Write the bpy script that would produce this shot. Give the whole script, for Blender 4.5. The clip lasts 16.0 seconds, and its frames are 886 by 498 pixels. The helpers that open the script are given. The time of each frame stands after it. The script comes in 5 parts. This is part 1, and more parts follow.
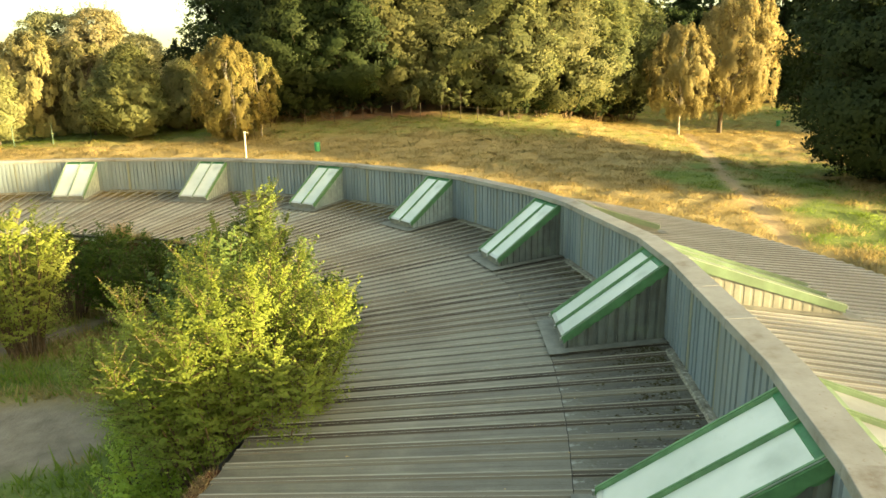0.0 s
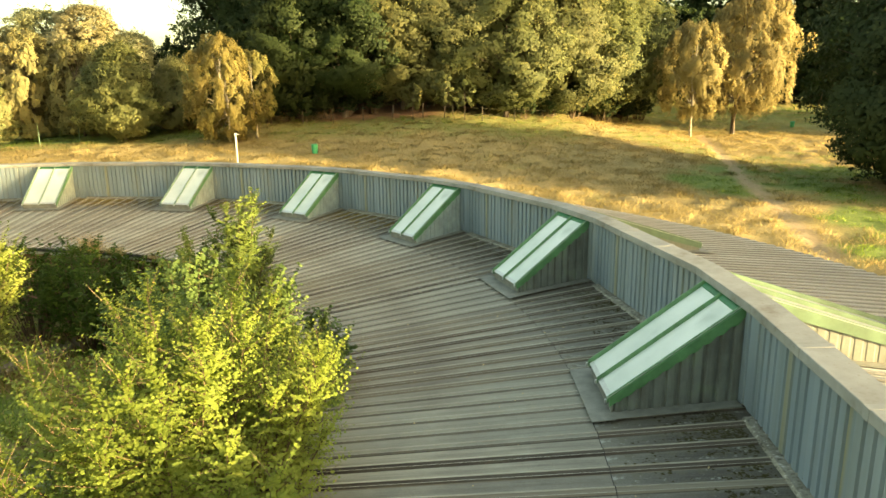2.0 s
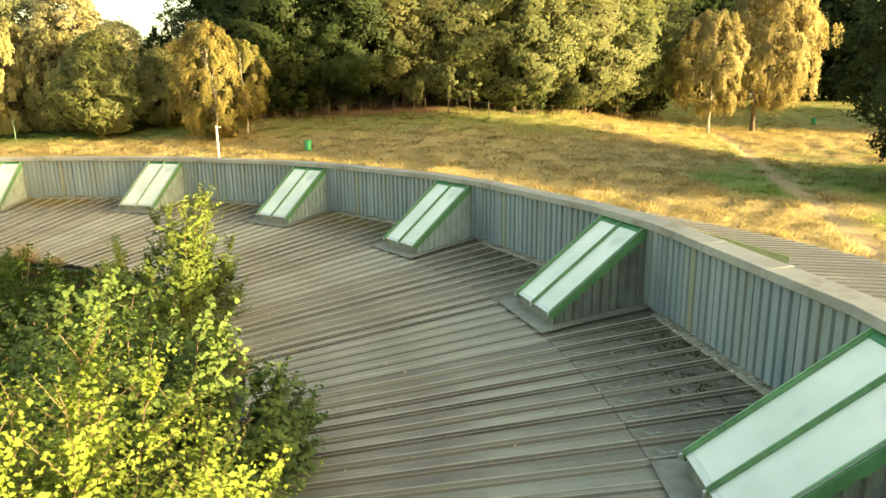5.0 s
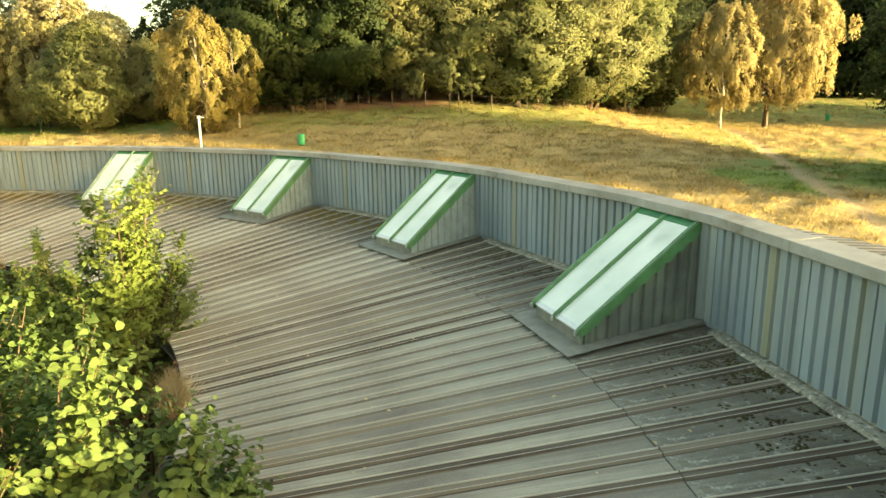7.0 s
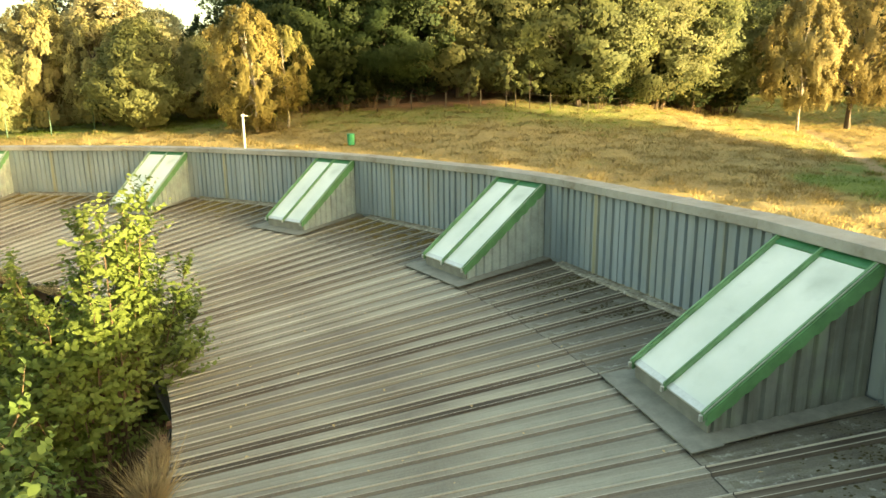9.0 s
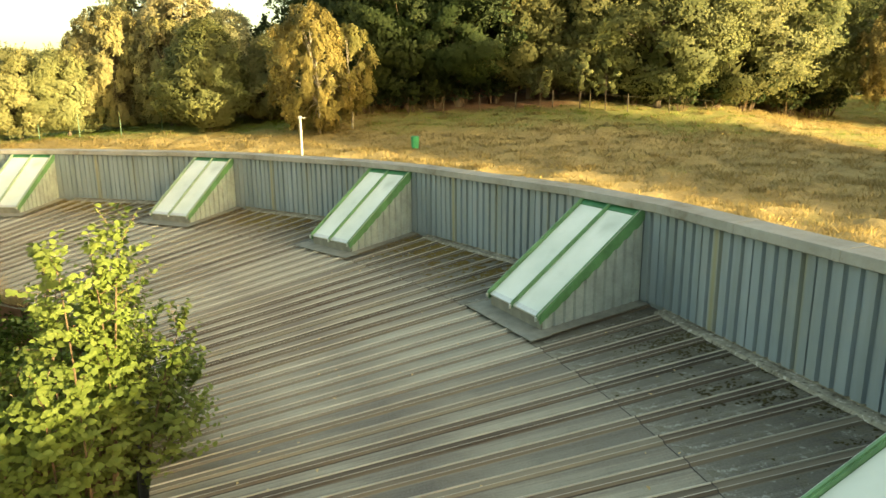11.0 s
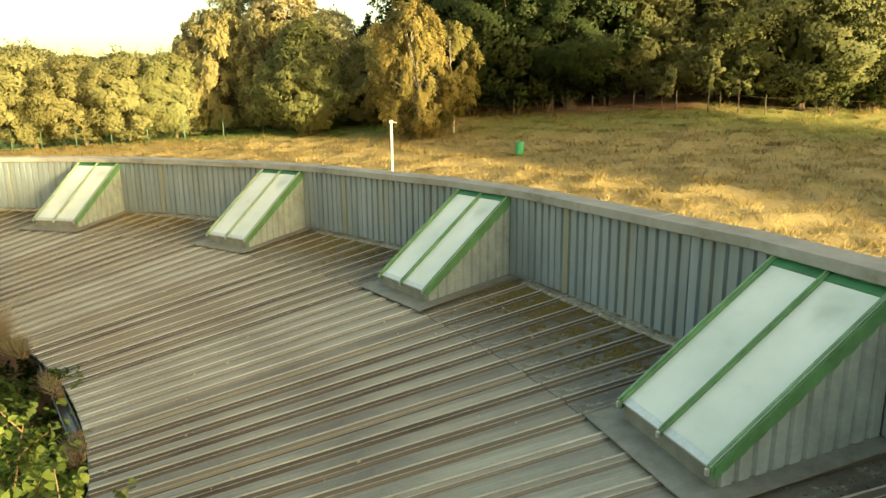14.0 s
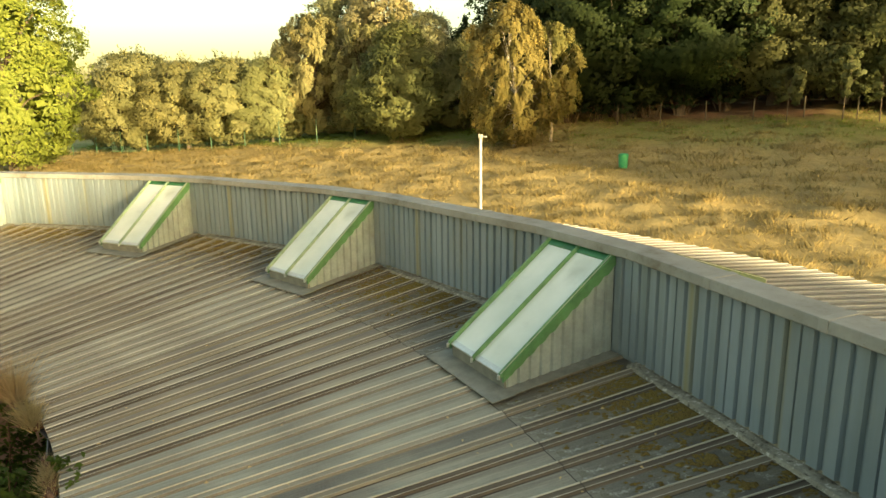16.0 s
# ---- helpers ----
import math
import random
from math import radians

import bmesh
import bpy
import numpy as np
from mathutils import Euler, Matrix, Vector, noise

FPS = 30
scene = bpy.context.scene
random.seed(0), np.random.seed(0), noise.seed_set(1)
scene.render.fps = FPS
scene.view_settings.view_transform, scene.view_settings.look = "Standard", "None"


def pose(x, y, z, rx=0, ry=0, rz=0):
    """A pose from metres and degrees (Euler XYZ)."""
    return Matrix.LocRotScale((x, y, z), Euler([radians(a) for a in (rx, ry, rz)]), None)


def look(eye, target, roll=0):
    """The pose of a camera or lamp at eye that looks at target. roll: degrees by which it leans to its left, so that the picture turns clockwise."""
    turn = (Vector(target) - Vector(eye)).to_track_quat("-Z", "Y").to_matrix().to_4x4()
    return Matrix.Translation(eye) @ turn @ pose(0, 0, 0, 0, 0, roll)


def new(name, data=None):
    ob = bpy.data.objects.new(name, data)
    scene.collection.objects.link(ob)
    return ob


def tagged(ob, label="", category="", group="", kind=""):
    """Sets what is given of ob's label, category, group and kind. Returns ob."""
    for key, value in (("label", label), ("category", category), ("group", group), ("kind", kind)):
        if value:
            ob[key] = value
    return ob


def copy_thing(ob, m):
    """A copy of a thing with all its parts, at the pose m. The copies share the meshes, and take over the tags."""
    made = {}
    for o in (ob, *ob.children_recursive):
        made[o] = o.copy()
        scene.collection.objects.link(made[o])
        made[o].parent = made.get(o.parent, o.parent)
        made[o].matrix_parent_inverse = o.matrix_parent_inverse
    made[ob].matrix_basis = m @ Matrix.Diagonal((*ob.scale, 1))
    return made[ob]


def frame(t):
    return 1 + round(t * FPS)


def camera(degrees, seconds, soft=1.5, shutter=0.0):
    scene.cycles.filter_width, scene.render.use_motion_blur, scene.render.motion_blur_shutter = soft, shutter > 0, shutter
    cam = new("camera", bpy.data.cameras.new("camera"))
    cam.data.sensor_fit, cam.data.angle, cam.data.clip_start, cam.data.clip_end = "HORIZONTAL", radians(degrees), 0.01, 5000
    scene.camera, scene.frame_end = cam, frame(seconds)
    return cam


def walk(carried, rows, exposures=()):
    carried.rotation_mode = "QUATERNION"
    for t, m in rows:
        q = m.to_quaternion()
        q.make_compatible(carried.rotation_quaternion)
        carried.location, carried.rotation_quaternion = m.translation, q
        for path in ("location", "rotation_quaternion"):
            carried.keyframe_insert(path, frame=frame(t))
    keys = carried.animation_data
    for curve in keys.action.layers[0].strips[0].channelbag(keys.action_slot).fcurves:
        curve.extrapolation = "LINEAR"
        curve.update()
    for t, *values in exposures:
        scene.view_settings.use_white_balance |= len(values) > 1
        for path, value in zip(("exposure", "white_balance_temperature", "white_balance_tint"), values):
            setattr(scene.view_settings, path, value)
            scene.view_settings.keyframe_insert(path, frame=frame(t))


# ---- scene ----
cam = camera(67.17, 16.0)
PATH = [
    (0, -0.000, 0.000, 4.300, -0.70, -13.12, 0.71),
    (0.5, -0.040, 0.640, 4.292, -0.67, -13.09, 0.73),
    (1, -0.070, 1.271, 4.306, -0.66, -13.09, 0.72),
    (1.5, -0.107, 1.884, 4.316, -0.63, -13.11, 0.70),
    (2, -0.129, 2.507, 4.231, -0.57, -13.08, 0.70),
    (2.5, -0.160, 3.100, 3.997, -0.54, -13.05, 0.68),
    (3, -0.186, 3.715, 3.809, -0.51, -13.05, 0.72),
    (3.5, -0.220, 4.329, 3.784, -0.45, -13.00, 0.71),
    (4, -0.227, 4.954, 3.779, -0.40, -13.03, 0.70),
    (6.5, -0.164, 7.892, 3.249, -0.34, -13.00, 0.67),
    (7, -0.155, 8.482, 3.095, -0.25, -12.97, 0.65),
    (7.5, -0.161, 9.064, 2.989, -0.18, -12.96, 0.67),
    (8, -0.225, 9.618, 2.974, 0.15, -12.93, 0.65),
    (8.5, -0.297, 10.195, 2.981, 1.95, -12.93, 0.63),
    (11, -0.604, 13.046, 3.033, 9.94, -12.86, 0.53),
    (11.5, -0.671, 13.608, 3.038, 9.93, -12.83, 0.55),
    (12, -0.748, 14.183, 3.032, 10.01, -12.82, 0.57),
    (12.5, -0.851, 14.749, 3.023, 10.82, -12.80, 0.59),
    (13, -0.965, 15.301, 3.034, 14.52, -12.76, 0.59),
    (13.5, -1.101, 15.848, 3.036, 17.07, -12.71, 0.59),
    (14, -1.263, 16.390, 3.024, 18.92, -12.59, 0.68),
    (14.5, -1.399, 16.963, 3.061, 22.88, -12.53, 0.67),
    (15, -1.559, 17.512, 3.111, 23.15, -12.54, 0.69),
    (15.5, -1.705, 18.022, 3.190, 23.59, -12.56, 0.71),
    (16, -1.882, 18.560, 3.442, 27.22, -12.58, 0.70),
]
walk(cam, [(t, pose(x, y, z, 90 + pitch, roll, yaw)) for t, x, y, z, yaw, pitch, roll in PATH], [(0.0, 2.56, 10050, 0), (4.0, 2.72, 10050, 0), (8.5, 2.88, 10050, 0), (11.0, 2.5, 9900, 0), (12.5, 2.62, 9900, 0), (14.0, 2.3, 9900, 0), (16.0, 2.03, 9700, 0)])

# ---- light and sky ----
SUN_EL, SUN_AZ = 7.5, math.degrees(math.atan2(0.927, -0.375))   # azimuth from +y, clockwise
world = bpy.data.worlds.new("sky")
scene.world = world
world.use_nodes = True
wn = world.node_tree
sky = wn.nodes.new("ShaderNodeTexSky")
sky.sky_type = "NISHITA"
sky.sun_disc = False
sky.sun_elevation = radians(SUN_EL)
sky.sun_rotation = radians(SUN_AZ)
sky.air_density, sky.dust_density, sky.ozone_density = 1.0, 3.0, 1.0
wn.links.new(sky.outputs[0], wn.nodes["Background"].inputs[0])
wn.nodes["Background"].inputs[1].default_value = 0.15
sun_data = bpy.data.lights.new("sun", "SUN")
sun_data.energy = 4.5
sun_data.color = (1.0, 0.85, 0.60)
sun_data.angle = radians(2.0)
sun = new("sun", sun_data)
se, sa = radians(SUN_EL), radians(SUN_AZ)
SUN_DIR = Vector((math.cos(se) * math.sin(sa), math.cos(se) * math.cos(sa), math.sin(se)))
sun.matrix_world = look(SUN_DIR * 120, (0, 0, 0))


# ---- materials ----
def material(name):
    m = bpy.data.materials.new(name)
    m.use_nodes = True
    return m, m.node_tree.nodes, m.node_tree.links, m.node_tree.nodes["Principled BSDF"]


def ramp(nodes, links, source, stops):
    n = nodes.new("ShaderNodeValToRGB")
    while len(n.color_ramp.elements) < len(stops):
        n.color_ramp.elements.new(0.5)
    for e, (p, c) in zip(n.color_ramp.elements, stops):
        e.position, e.color = p, (*c, 1) if len(c) == 3 else c
    links.new(source, n.inputs[0])
    return n.outputs[0]


def noise_at(nodes, links, scale, detail=4, stretch=None, rough=0.55, coords="Object"):
    tc = nodes.new("ShaderNodeTexCoord")
    n = nodes.new("ShaderNodeTexNoise")
    n.inputs["Scale"].default_value, n.inputs["Detail"].default_value, n.inputs["Roughness"].default_value = scale, detail, rough
    if stretch:
        mp = nodes.new("ShaderNodeMapping")
        mp.inputs["Scale"].default_value = stretch
        links.new(tc.outputs[coords], mp.inputs[0])
        links.new(mp.outputs[0], n.inputs[0])
    else:
        links.new(tc.outputs[coords], n.inputs[0])
    return n.outputs[0]


def mix(nodes, links, fac, a, b, blend="MIX"):
    n = nodes.new("ShaderNodeMix")
    n.data_type, n.blend_type = "RGBA", blend
    for key, v in ((0, fac), (6, a), (7, b)):
        if isinstance(v, (int, float)):
            n.inputs[key].default_value = v
        elif isinstance(v, tuple):
            n.inputs[key].default_value = (*v, 1)
        else:
            links.new(v, n.inputs[key])
    return n.outputs[2]


def bump(nodes, links, b, height, strength, distance):
    n = nodes.new("ShaderNodeBump")
    n.inputs["Strength"].default_value, n.inputs["Distance"].default_value = strength, distance
    links.new(height, n.inputs["Height"])
    links.new(n.outputs[0], b.inputs["Normal"])


def plain(name, color, rough=0.6, metal=0.0, vary=0.25, scale=6, relief=0.15):
    m, nodes, links, b = material(name)
    n1 = noise_at(nodes, links, scale, 6)
    n2 = noise_at(nodes, links, scale * 7, 3)
    c = ramp(nodes, links, n1, [(0.3, tuple(v * (1 - vary) for v in color)), (0.7, tuple(min(1, v * (1 + vary)) for v in color))])
    c = mix(nodes, links, 0.25, c, ramp(nodes, links, n2, [(0.35, tuple(v * 0.6 for v in color)), (0.65, color)]))
    links.new(c, b.inputs["Base Color"])
    b.inputs["Roughness"].default_value, b.inputs["Metallic"].default_value = rough, metal
    bump(nodes, links, b, n2, relief, 0.01)
    return m


def spread_over(nodes, links, source, lo, hi, top):
    """Maps lo..hi of a value to 0..top."""
    n = nodes.new("ShaderNodeMapRange")
    n.inputs["From Min"].default_value, n.inputs["From Max"].default_value, n.inputs["To Max"].default_value = lo, hi, top
    links.new(source, n.inputs["Value"])
    return n.outputs[0]


def sheet_metal(name, clean, dirt, streak, moss=0.0, low=0.78, washed=0.0):
    """Weathered coated roof sheet: long streaks of dirt that run down the slope (local x), stains and a little lichen."""
    m, nodes, links, b = material(name)
    long_streak = noise_at(nodes, links, 1.0, 6, (0.35, 16.0, 1.0), 0.6)
    fine = noise_at(nodes, links, 1.0, 4, (2.5, 45.0, 4.0), 0.6)
    blot = noise_at(nodes, links, 0.9, 5)
    grain = noise_at(nodes, links, 60, 3)
    info = nodes.new("ShaderNodeObjectInfo")
    tone = ramp(nodes, links, info.outputs["Random"], [(0.0, tuple(v * low for v in clean)), (0.5, clean), (1.0, tuple(min(1, v * 1.15) for v in clean))])
    c = mix(nodes, links, ramp(nodes, links, long_streak, [(0.50, (0, 0, 0)), (0.58, (0.38, 0.38, 0.38))]), tone, dirt)
    smudge = noise_at(nodes, links, 1.0, 5, (0.55, 2.2, 1.0), 0.6)
    c = mix(nodes, links, ramp(nodes, links, smudge, [(0.48, (0, 0, 0)), (0.68, (0.65, 0.65, 0.65))]), c, dirt)
    c = mix(nodes, links, ramp(nodes, links, fine, [(0.56, (0, 0, 0)), (0.72, (streak * 0.5, streak * 0.5, streak * 0.5))]), c, tuple(v * 0.45 for v in dirt))
    c = mix(nodes, links, ramp(nodes, links, blot, [(0.45, (0, 0, 0)), (0.75, (0.5, 0.5, 0.5))]), c, tuple(v * 1.3 for v in clean))
    if washed:
        # soot and algae gathered below the wall, running down in broken tongues
        att = nodes.new("ShaderNodeAttribute")
        att.attribute_name = "down"
        tongue = noise_at(nodes, links, 1.0, 5, (0.30, 5.0, 1.0), 0.6)
        cloud = noise_at(nodes, links, 1.3, 4)
        reach = nodes.new("ShaderNodeMath")
        reach.operation = "MULTIPLY_ADD"
        links.new(tongue, reach.inputs[0])
        reach.inputs[1].default_value = 0.9
        links.new(att.outputs["Fac"], reach.inputs[2])
        both = nodes.new("ShaderNodeMath")
        both.operation = "MULTIPLY_ADD"
        links.new(cloud, both.inputs[0])
        both.inputs[1].default_value = 0.55
        links.new(reach.outputs[0], both.inputs[2])
        c = mix(nodes, links, spread_over(nodes, links, both.outputs[0], 1.20, 1.75, washed), c, tuple(v * 0.62 for v in dirt))
    if moss:
        spots = noise_at(nodes, links, 9, 6, None, 0.7)
        c = mix(nodes, links, ramp(nodes, links, spots, [(0.52, (0, 0, 0)), (0.57, (moss, moss, moss))]), c, (0.075, 0.062, 0.028))
        white = noise_at(nodes, links, 7, 7, None, 0.75)
        c = mix(nodes, links, ramp(nodes, links, white, [(0.56, (0, 0, 0)), (0.61, (moss, moss, moss))]), c, (0.38, 0.40, 0.37))
    c = mix(nodes, links, 0.12, c, ramp(nodes, links, grain, [(0.3, (0.05, 0.05, 0.05)), (0.7, (0.5, 0.5, 0.48))]))
    links.new(c, b.inputs["Base Color"])
    b.inputs["Roughness"].default_value = 0.55
    b.inputs["Metallic"].default_value = 0.0
    bump(nodes, links, b, blot, 0.15, 0.02)
    return m


def leaf_material(name, dark, mid, light, gloss=0.68, through_light=0.46):
    m, nodes, links, b = material(name)
    g = nodes.new("ShaderNodeNewGeometry")
    c = ramp(nodes, links, g.outputs["Random Per Island"], [(0.0, tuple(0.3 * a + 0.7 * b for a, b in zip(dark, mid))), (0.6, mid), (1.0, tuple(0.3 * a + 0.7 * b for a, b in zip(light, mid)))])
    patch = noise_at(nodes, links, 0.45, 3)
    c = mix(nodes, links, ramp(nodes, links, patch, [(0.4, (0, 0, 0)), (0.7, (0.55, 0.55, 0.55))]), c, light)
    info = nodes.new("ShaderNodeObjectInfo")
    c = mix(nodes, links, 0.5, c, ramp(nodes, links, info.outputs["Random"], [(0.0, (0.72, 0.86, 0.70)), (0.5, (1, 1, 1)), (1.0, (1.0, 0.86, 0.80))]), "MULTIPLY")
    links.new(c, b.inputs["Base Color"])
    b.inputs["Roughness"].default_value = gloss
    b.inputs["Specular IOR Level"].default_value = 0.25
    t = nodes.new("ShaderNodeBsdfTranslucent")
    links.new(c, t.inputs[0])
    ms = nodes.new("ShaderNodeMixShader")
    ms.inputs[0].default_value = through_light
    links.new(b.outputs[0], ms.inputs[1])
    links.new(t.outputs[0], ms.inputs[2])
    links.new(ms.outputs[0], nodes["Material Output"].inputs["Surface"])
    return m


ROOF_LIGHT = sheet_metal("roof_sheet_paler", (0.30, 0.298, 0.242), (0.135, 0.115, 0.085), 0.85, washed=0.75)
ROOF_DARK = sheet_metal("roof_sheet_weathered", (0.295, 0.28, 0.22), (0.075, 0.055, 0.04), 0.95, 0.0, 0.5, 0.9)
ROOF_MOSS = sheet_metal("roof_sheet_mossy", (0.24, 0.24, 0.19), (0.05, 0.036, 0.024), 0.95, 0.6, 0.6, 0.95)
# thin dark lane of dirt and painted rib shade on the paler sheets
ROOF_LANE_PALE = sheet_metal("roof_pale_lane", (0.13, 0.118, 0.092), (0.06, 0.048, 0.036), 0.8)
# rib edges and lips: the light they catch painted as paler sheet
ROOF_RIB_OUT = sheet_metal("outer_lit_rib_edge", (0.36, 0.37, 0.365), (0.24, 0.225, 0.205), 0.4)
ROOF_RIB = sheet_metal("lit_rib_edge", (0.47, 0.46, 0.41), (0.31, 0.285, 0.24), 0.4)
ROOF_RIB_OLD = sheet_metal("lit_rib_edge_weathered", (0.40, 0.385, 0.33), (0.19, 0.16, 0.125), 0.5)
ROOF_OUT = sheet_metal("outer_roof_sheet", (0.235, 0.245, 0.245), (0.165, 0.155, 0.14), 0.6)
# rib shade of the outer slope, painted as a darker lane
ROOF_OUT_LANE = sheet_metal("outer_roof_lane", (0.10, 0.10, 0.095), (0.07, 0.065, 0.058), 0.6)
SEAM = plain("dark_lap_seam", (0.035, 0.032, 0.03), 0.8)
FLASH = plain("grey_flashing", (0.185, 0.188, 0.165), 0.5, 0.0, 0.35, 5)
ALU = plain("aluminium_trim", (0.55, 0.57, 0.56), 0.35, 0.8, 0.15, 20)
GREEN = plain("green_painted_frame", (0.075, 0.215, 0.095), 0.45, 0.0, 0.45, 3)
GREEN_HEAD = plain("dark_green_head_flashing", (0.03, 0.17, 0.075), 0.45, 0.0, 0.35, 4)
BAR_GREEN = plain("green_glazing_bar", (0.11, 0.255, 0.125), 0.45, 0.0, 0.4, 4)
# paler copy: washed-out look of the distant bars put into their green
BAR_PALE_AFAR = plain("pale_green_bar_afar", (0.25, 0.35, 0.25), 0.5, 0.0, 0.3, 4)
CHEEK = plain("pale_cheek_sheet", (0.30, 0.36, 0.355), 0.5, 0.0, 0.25, 3)
GUTTER = plain("black_gutter", (0.03, 0.032, 0.033), 0.4)
SOFFIT = plain("white_fascia", (0.62, 0.62, 0.60), 0.5)
BARK = plain("grey_brown_bark", (0.10, 0.075, 0.055), 0.9, 0, 0.4, 8, 0.6)
TWIG = plain("brown_twig", (0.13, 0.085, 0.05), 0.8, 0, 0.4, 12)
POST_WHITE = plain("white_painted_post", (0.38, 0.38, 0.36), 0.5)
BIN_GREEN = plain("green_plastic", (0.02, 0.28, 0.13), 0.45)
FENCE = plain("weathered_fence", (0.085, 0.07, 0.05), 0.85)
FENCE_GREEN = plain("green_mesh_fence", (0.02, 0.085, 0.04), 0.5)
RED = plain("red_painted_post", (0.45, 0.06, 0.04), 0.5)


def lane_material():
    """Dirt settled at the foot of a rib, with the shade of its side painted in: pale on some sheets, dark brown on
    others, broken along its length.
    """
    m, nodes, links, b = material("rib_foot_dirt_and_shade")
    info = nodes.new("ShaderNodeObjectInfo")
    tone = ramp(nodes, links, info.outputs["Random"], [(0.0, (0.22, 0.20, 0.155)), (0.3, (0.145, 0.12, 0.09)), (0.55, (0.065, 0.046, 0.033)), (1.0, (0.025, 0.018, 0.013))])
    run = noise_at(nodes, links, 1.0, 5, (0.5, 6.0, 1.0), 0.6)
    c = mix(nodes, links, ramp(nodes, links, run, [(0.45, (0, 0, 0)), (0.68, (0.6, 0.6, 0.6))]), tone, (0.15, 0.135, 0.105))
    links.new(c, b.inputs["Base Color"])
    b.inputs["Roughness"].default_value = 0.8
    return m


ROOF_LANE = lane_material()


def lichen_material():
    m, nodes, links, b = material("lichen_flashing")
    big = noise_at(nodes, links, 3, 4)
    spots = noise_at(nodes, links, 15, 5, None, 0.7)
    c = ramp(nodes, links, big, [(0.3, (0.13, 0.12, 0.095)), (0.6, (0.25, 0.24, 0.20))])
    c = mix(nodes, links, ramp(nodes, links, spots, [(0.35, (0.9, 0.9, 0.9)), (0.46, (0, 0, 0))]), c, (0.045, 0.04, 0.03))
    c = mix(nodes, links, ramp(nodes, links, spots, [(0.56, (0, 0, 0)), (0.63, (0.7, 0.7, 0.7))]), c, (0.55, 0.54, 0.50))
    links.new(c, b.inputs["Base Color"])
    b.inputs["Roughness"].default_value = 0.9
    bump(nodes, links, b, spots, 0.5, 0.015)
    return m


FLASH_DIRTY = lichen_material()


def wall_material():
    m, nodes, links, b = material("blue_grey_cladding")
    streak = noise_at(nodes, links, 1.0, 5, (4.0, 4.0, 0.25), 0.6)
    blot = noise_at(nodes, links, 0.8, 5)
    run = noise_at(nodes, links, 1.0, 3, (2.2, 2.2, 0.05), 0.5)
    info = nodes.new("ShaderNodeObjectInfo")
    tone = ramp(nodes, links, info.outputs["Random"], [(0.0, (0.165, 0.222, 0.262)), (0.8, (0.205, 0.265, 0.31)), (1.0, (0.23, 0.278, 0.295))])
    c = mix(nodes, links, ramp(nodes, links, streak, [(0.42, (0, 0, 0)), (0.7, (0.6, 0.6, 0.6))]), tone, (0.12, 0.15, 0.155))
    c = mix(nodes, links, ramp(nodes, links, blot, [(0.5, (0, 0, 0)), (0.8, (0.5, 0.5, 0.5))]), c, (0.27, 0.30, 0.27))
    c = mix(nodes, links, ramp(nodes, links, run, [(0.62, (0, 0, 0)), (0.70, (0.8, 0.8, 0.8))]), c, (0.23, 0.205, 0.09))
    links.new(c, b.inputs["Base Color"])
    b.inputs["Roughness"].default_value = 0.45
    return m


CLAD = wall_material()


def cheek_stained_material():
    """Ribbed cheek darkened by algae and soot, greener in blotches."""
    m, nodes, links, b = material("algae_stained_cheek")
    blot = noise_at(nodes, links, 2.2, 5)
    run = noise_at(nodes, links, 1.0, 5, (9.0, 9.0, 0.8), 0.6)
    c = ramp(nodes, links, blot, [(0.35, (0.10, 0.115, 0.105)), (0.65, (0.19, 0.22, 0.205))])
    c = mix(nodes, links, ramp(nodes, links, run, [(0.45, (0, 0, 0)), (0.65, (0.6, 0.6, 0.6))]), c, (0.07, 0.068, 0.055))
    c = mix(nodes, links, ramp(nodes, links, blot, [(0.5, (0, 0, 0)), (0.7, (0.45, 0.45, 0.45))]), c, (0.10, 0.17, 0.06))
    links.new(c, b.inputs["Base Color"])
    b.inputs["Roughness"].default_value = 0.65
    return m


CHEEK_STAINED = cheek_stained_material()


def coping_material():
    m, nodes, links, b = material("stained_coping")
    blot = noise_at(nodes, links, 1.6, 6, None, 0.65)
    spots = noise_at(nodes, links, 22, 5, None, 0.7)
    c = ramp(nodes, links, blot, [(0.3, (0.14, 0.115, 0.09)), (0.42, (0.22, 0.22, 0.205)), (0.7, (0.32, 0.325, 0.315))])
    c = mix(nodes, links, ramp(nodes, links, spots, [(0.6, (0, 0, 0)), (0.68, (0.6, 0.6, 0.6))]), c, (0.16, 0.11, 0.07))
    links.new(c, b.inputs["Base Color"])
    b.inputs["Roughness"].default_value = 0.6
    bump(nodes, links, b, spots, 0.2, 0.01)
    return m


COPING = coping_material()


R_STAIN = 18.72   # distance of the smear from the ring's centre


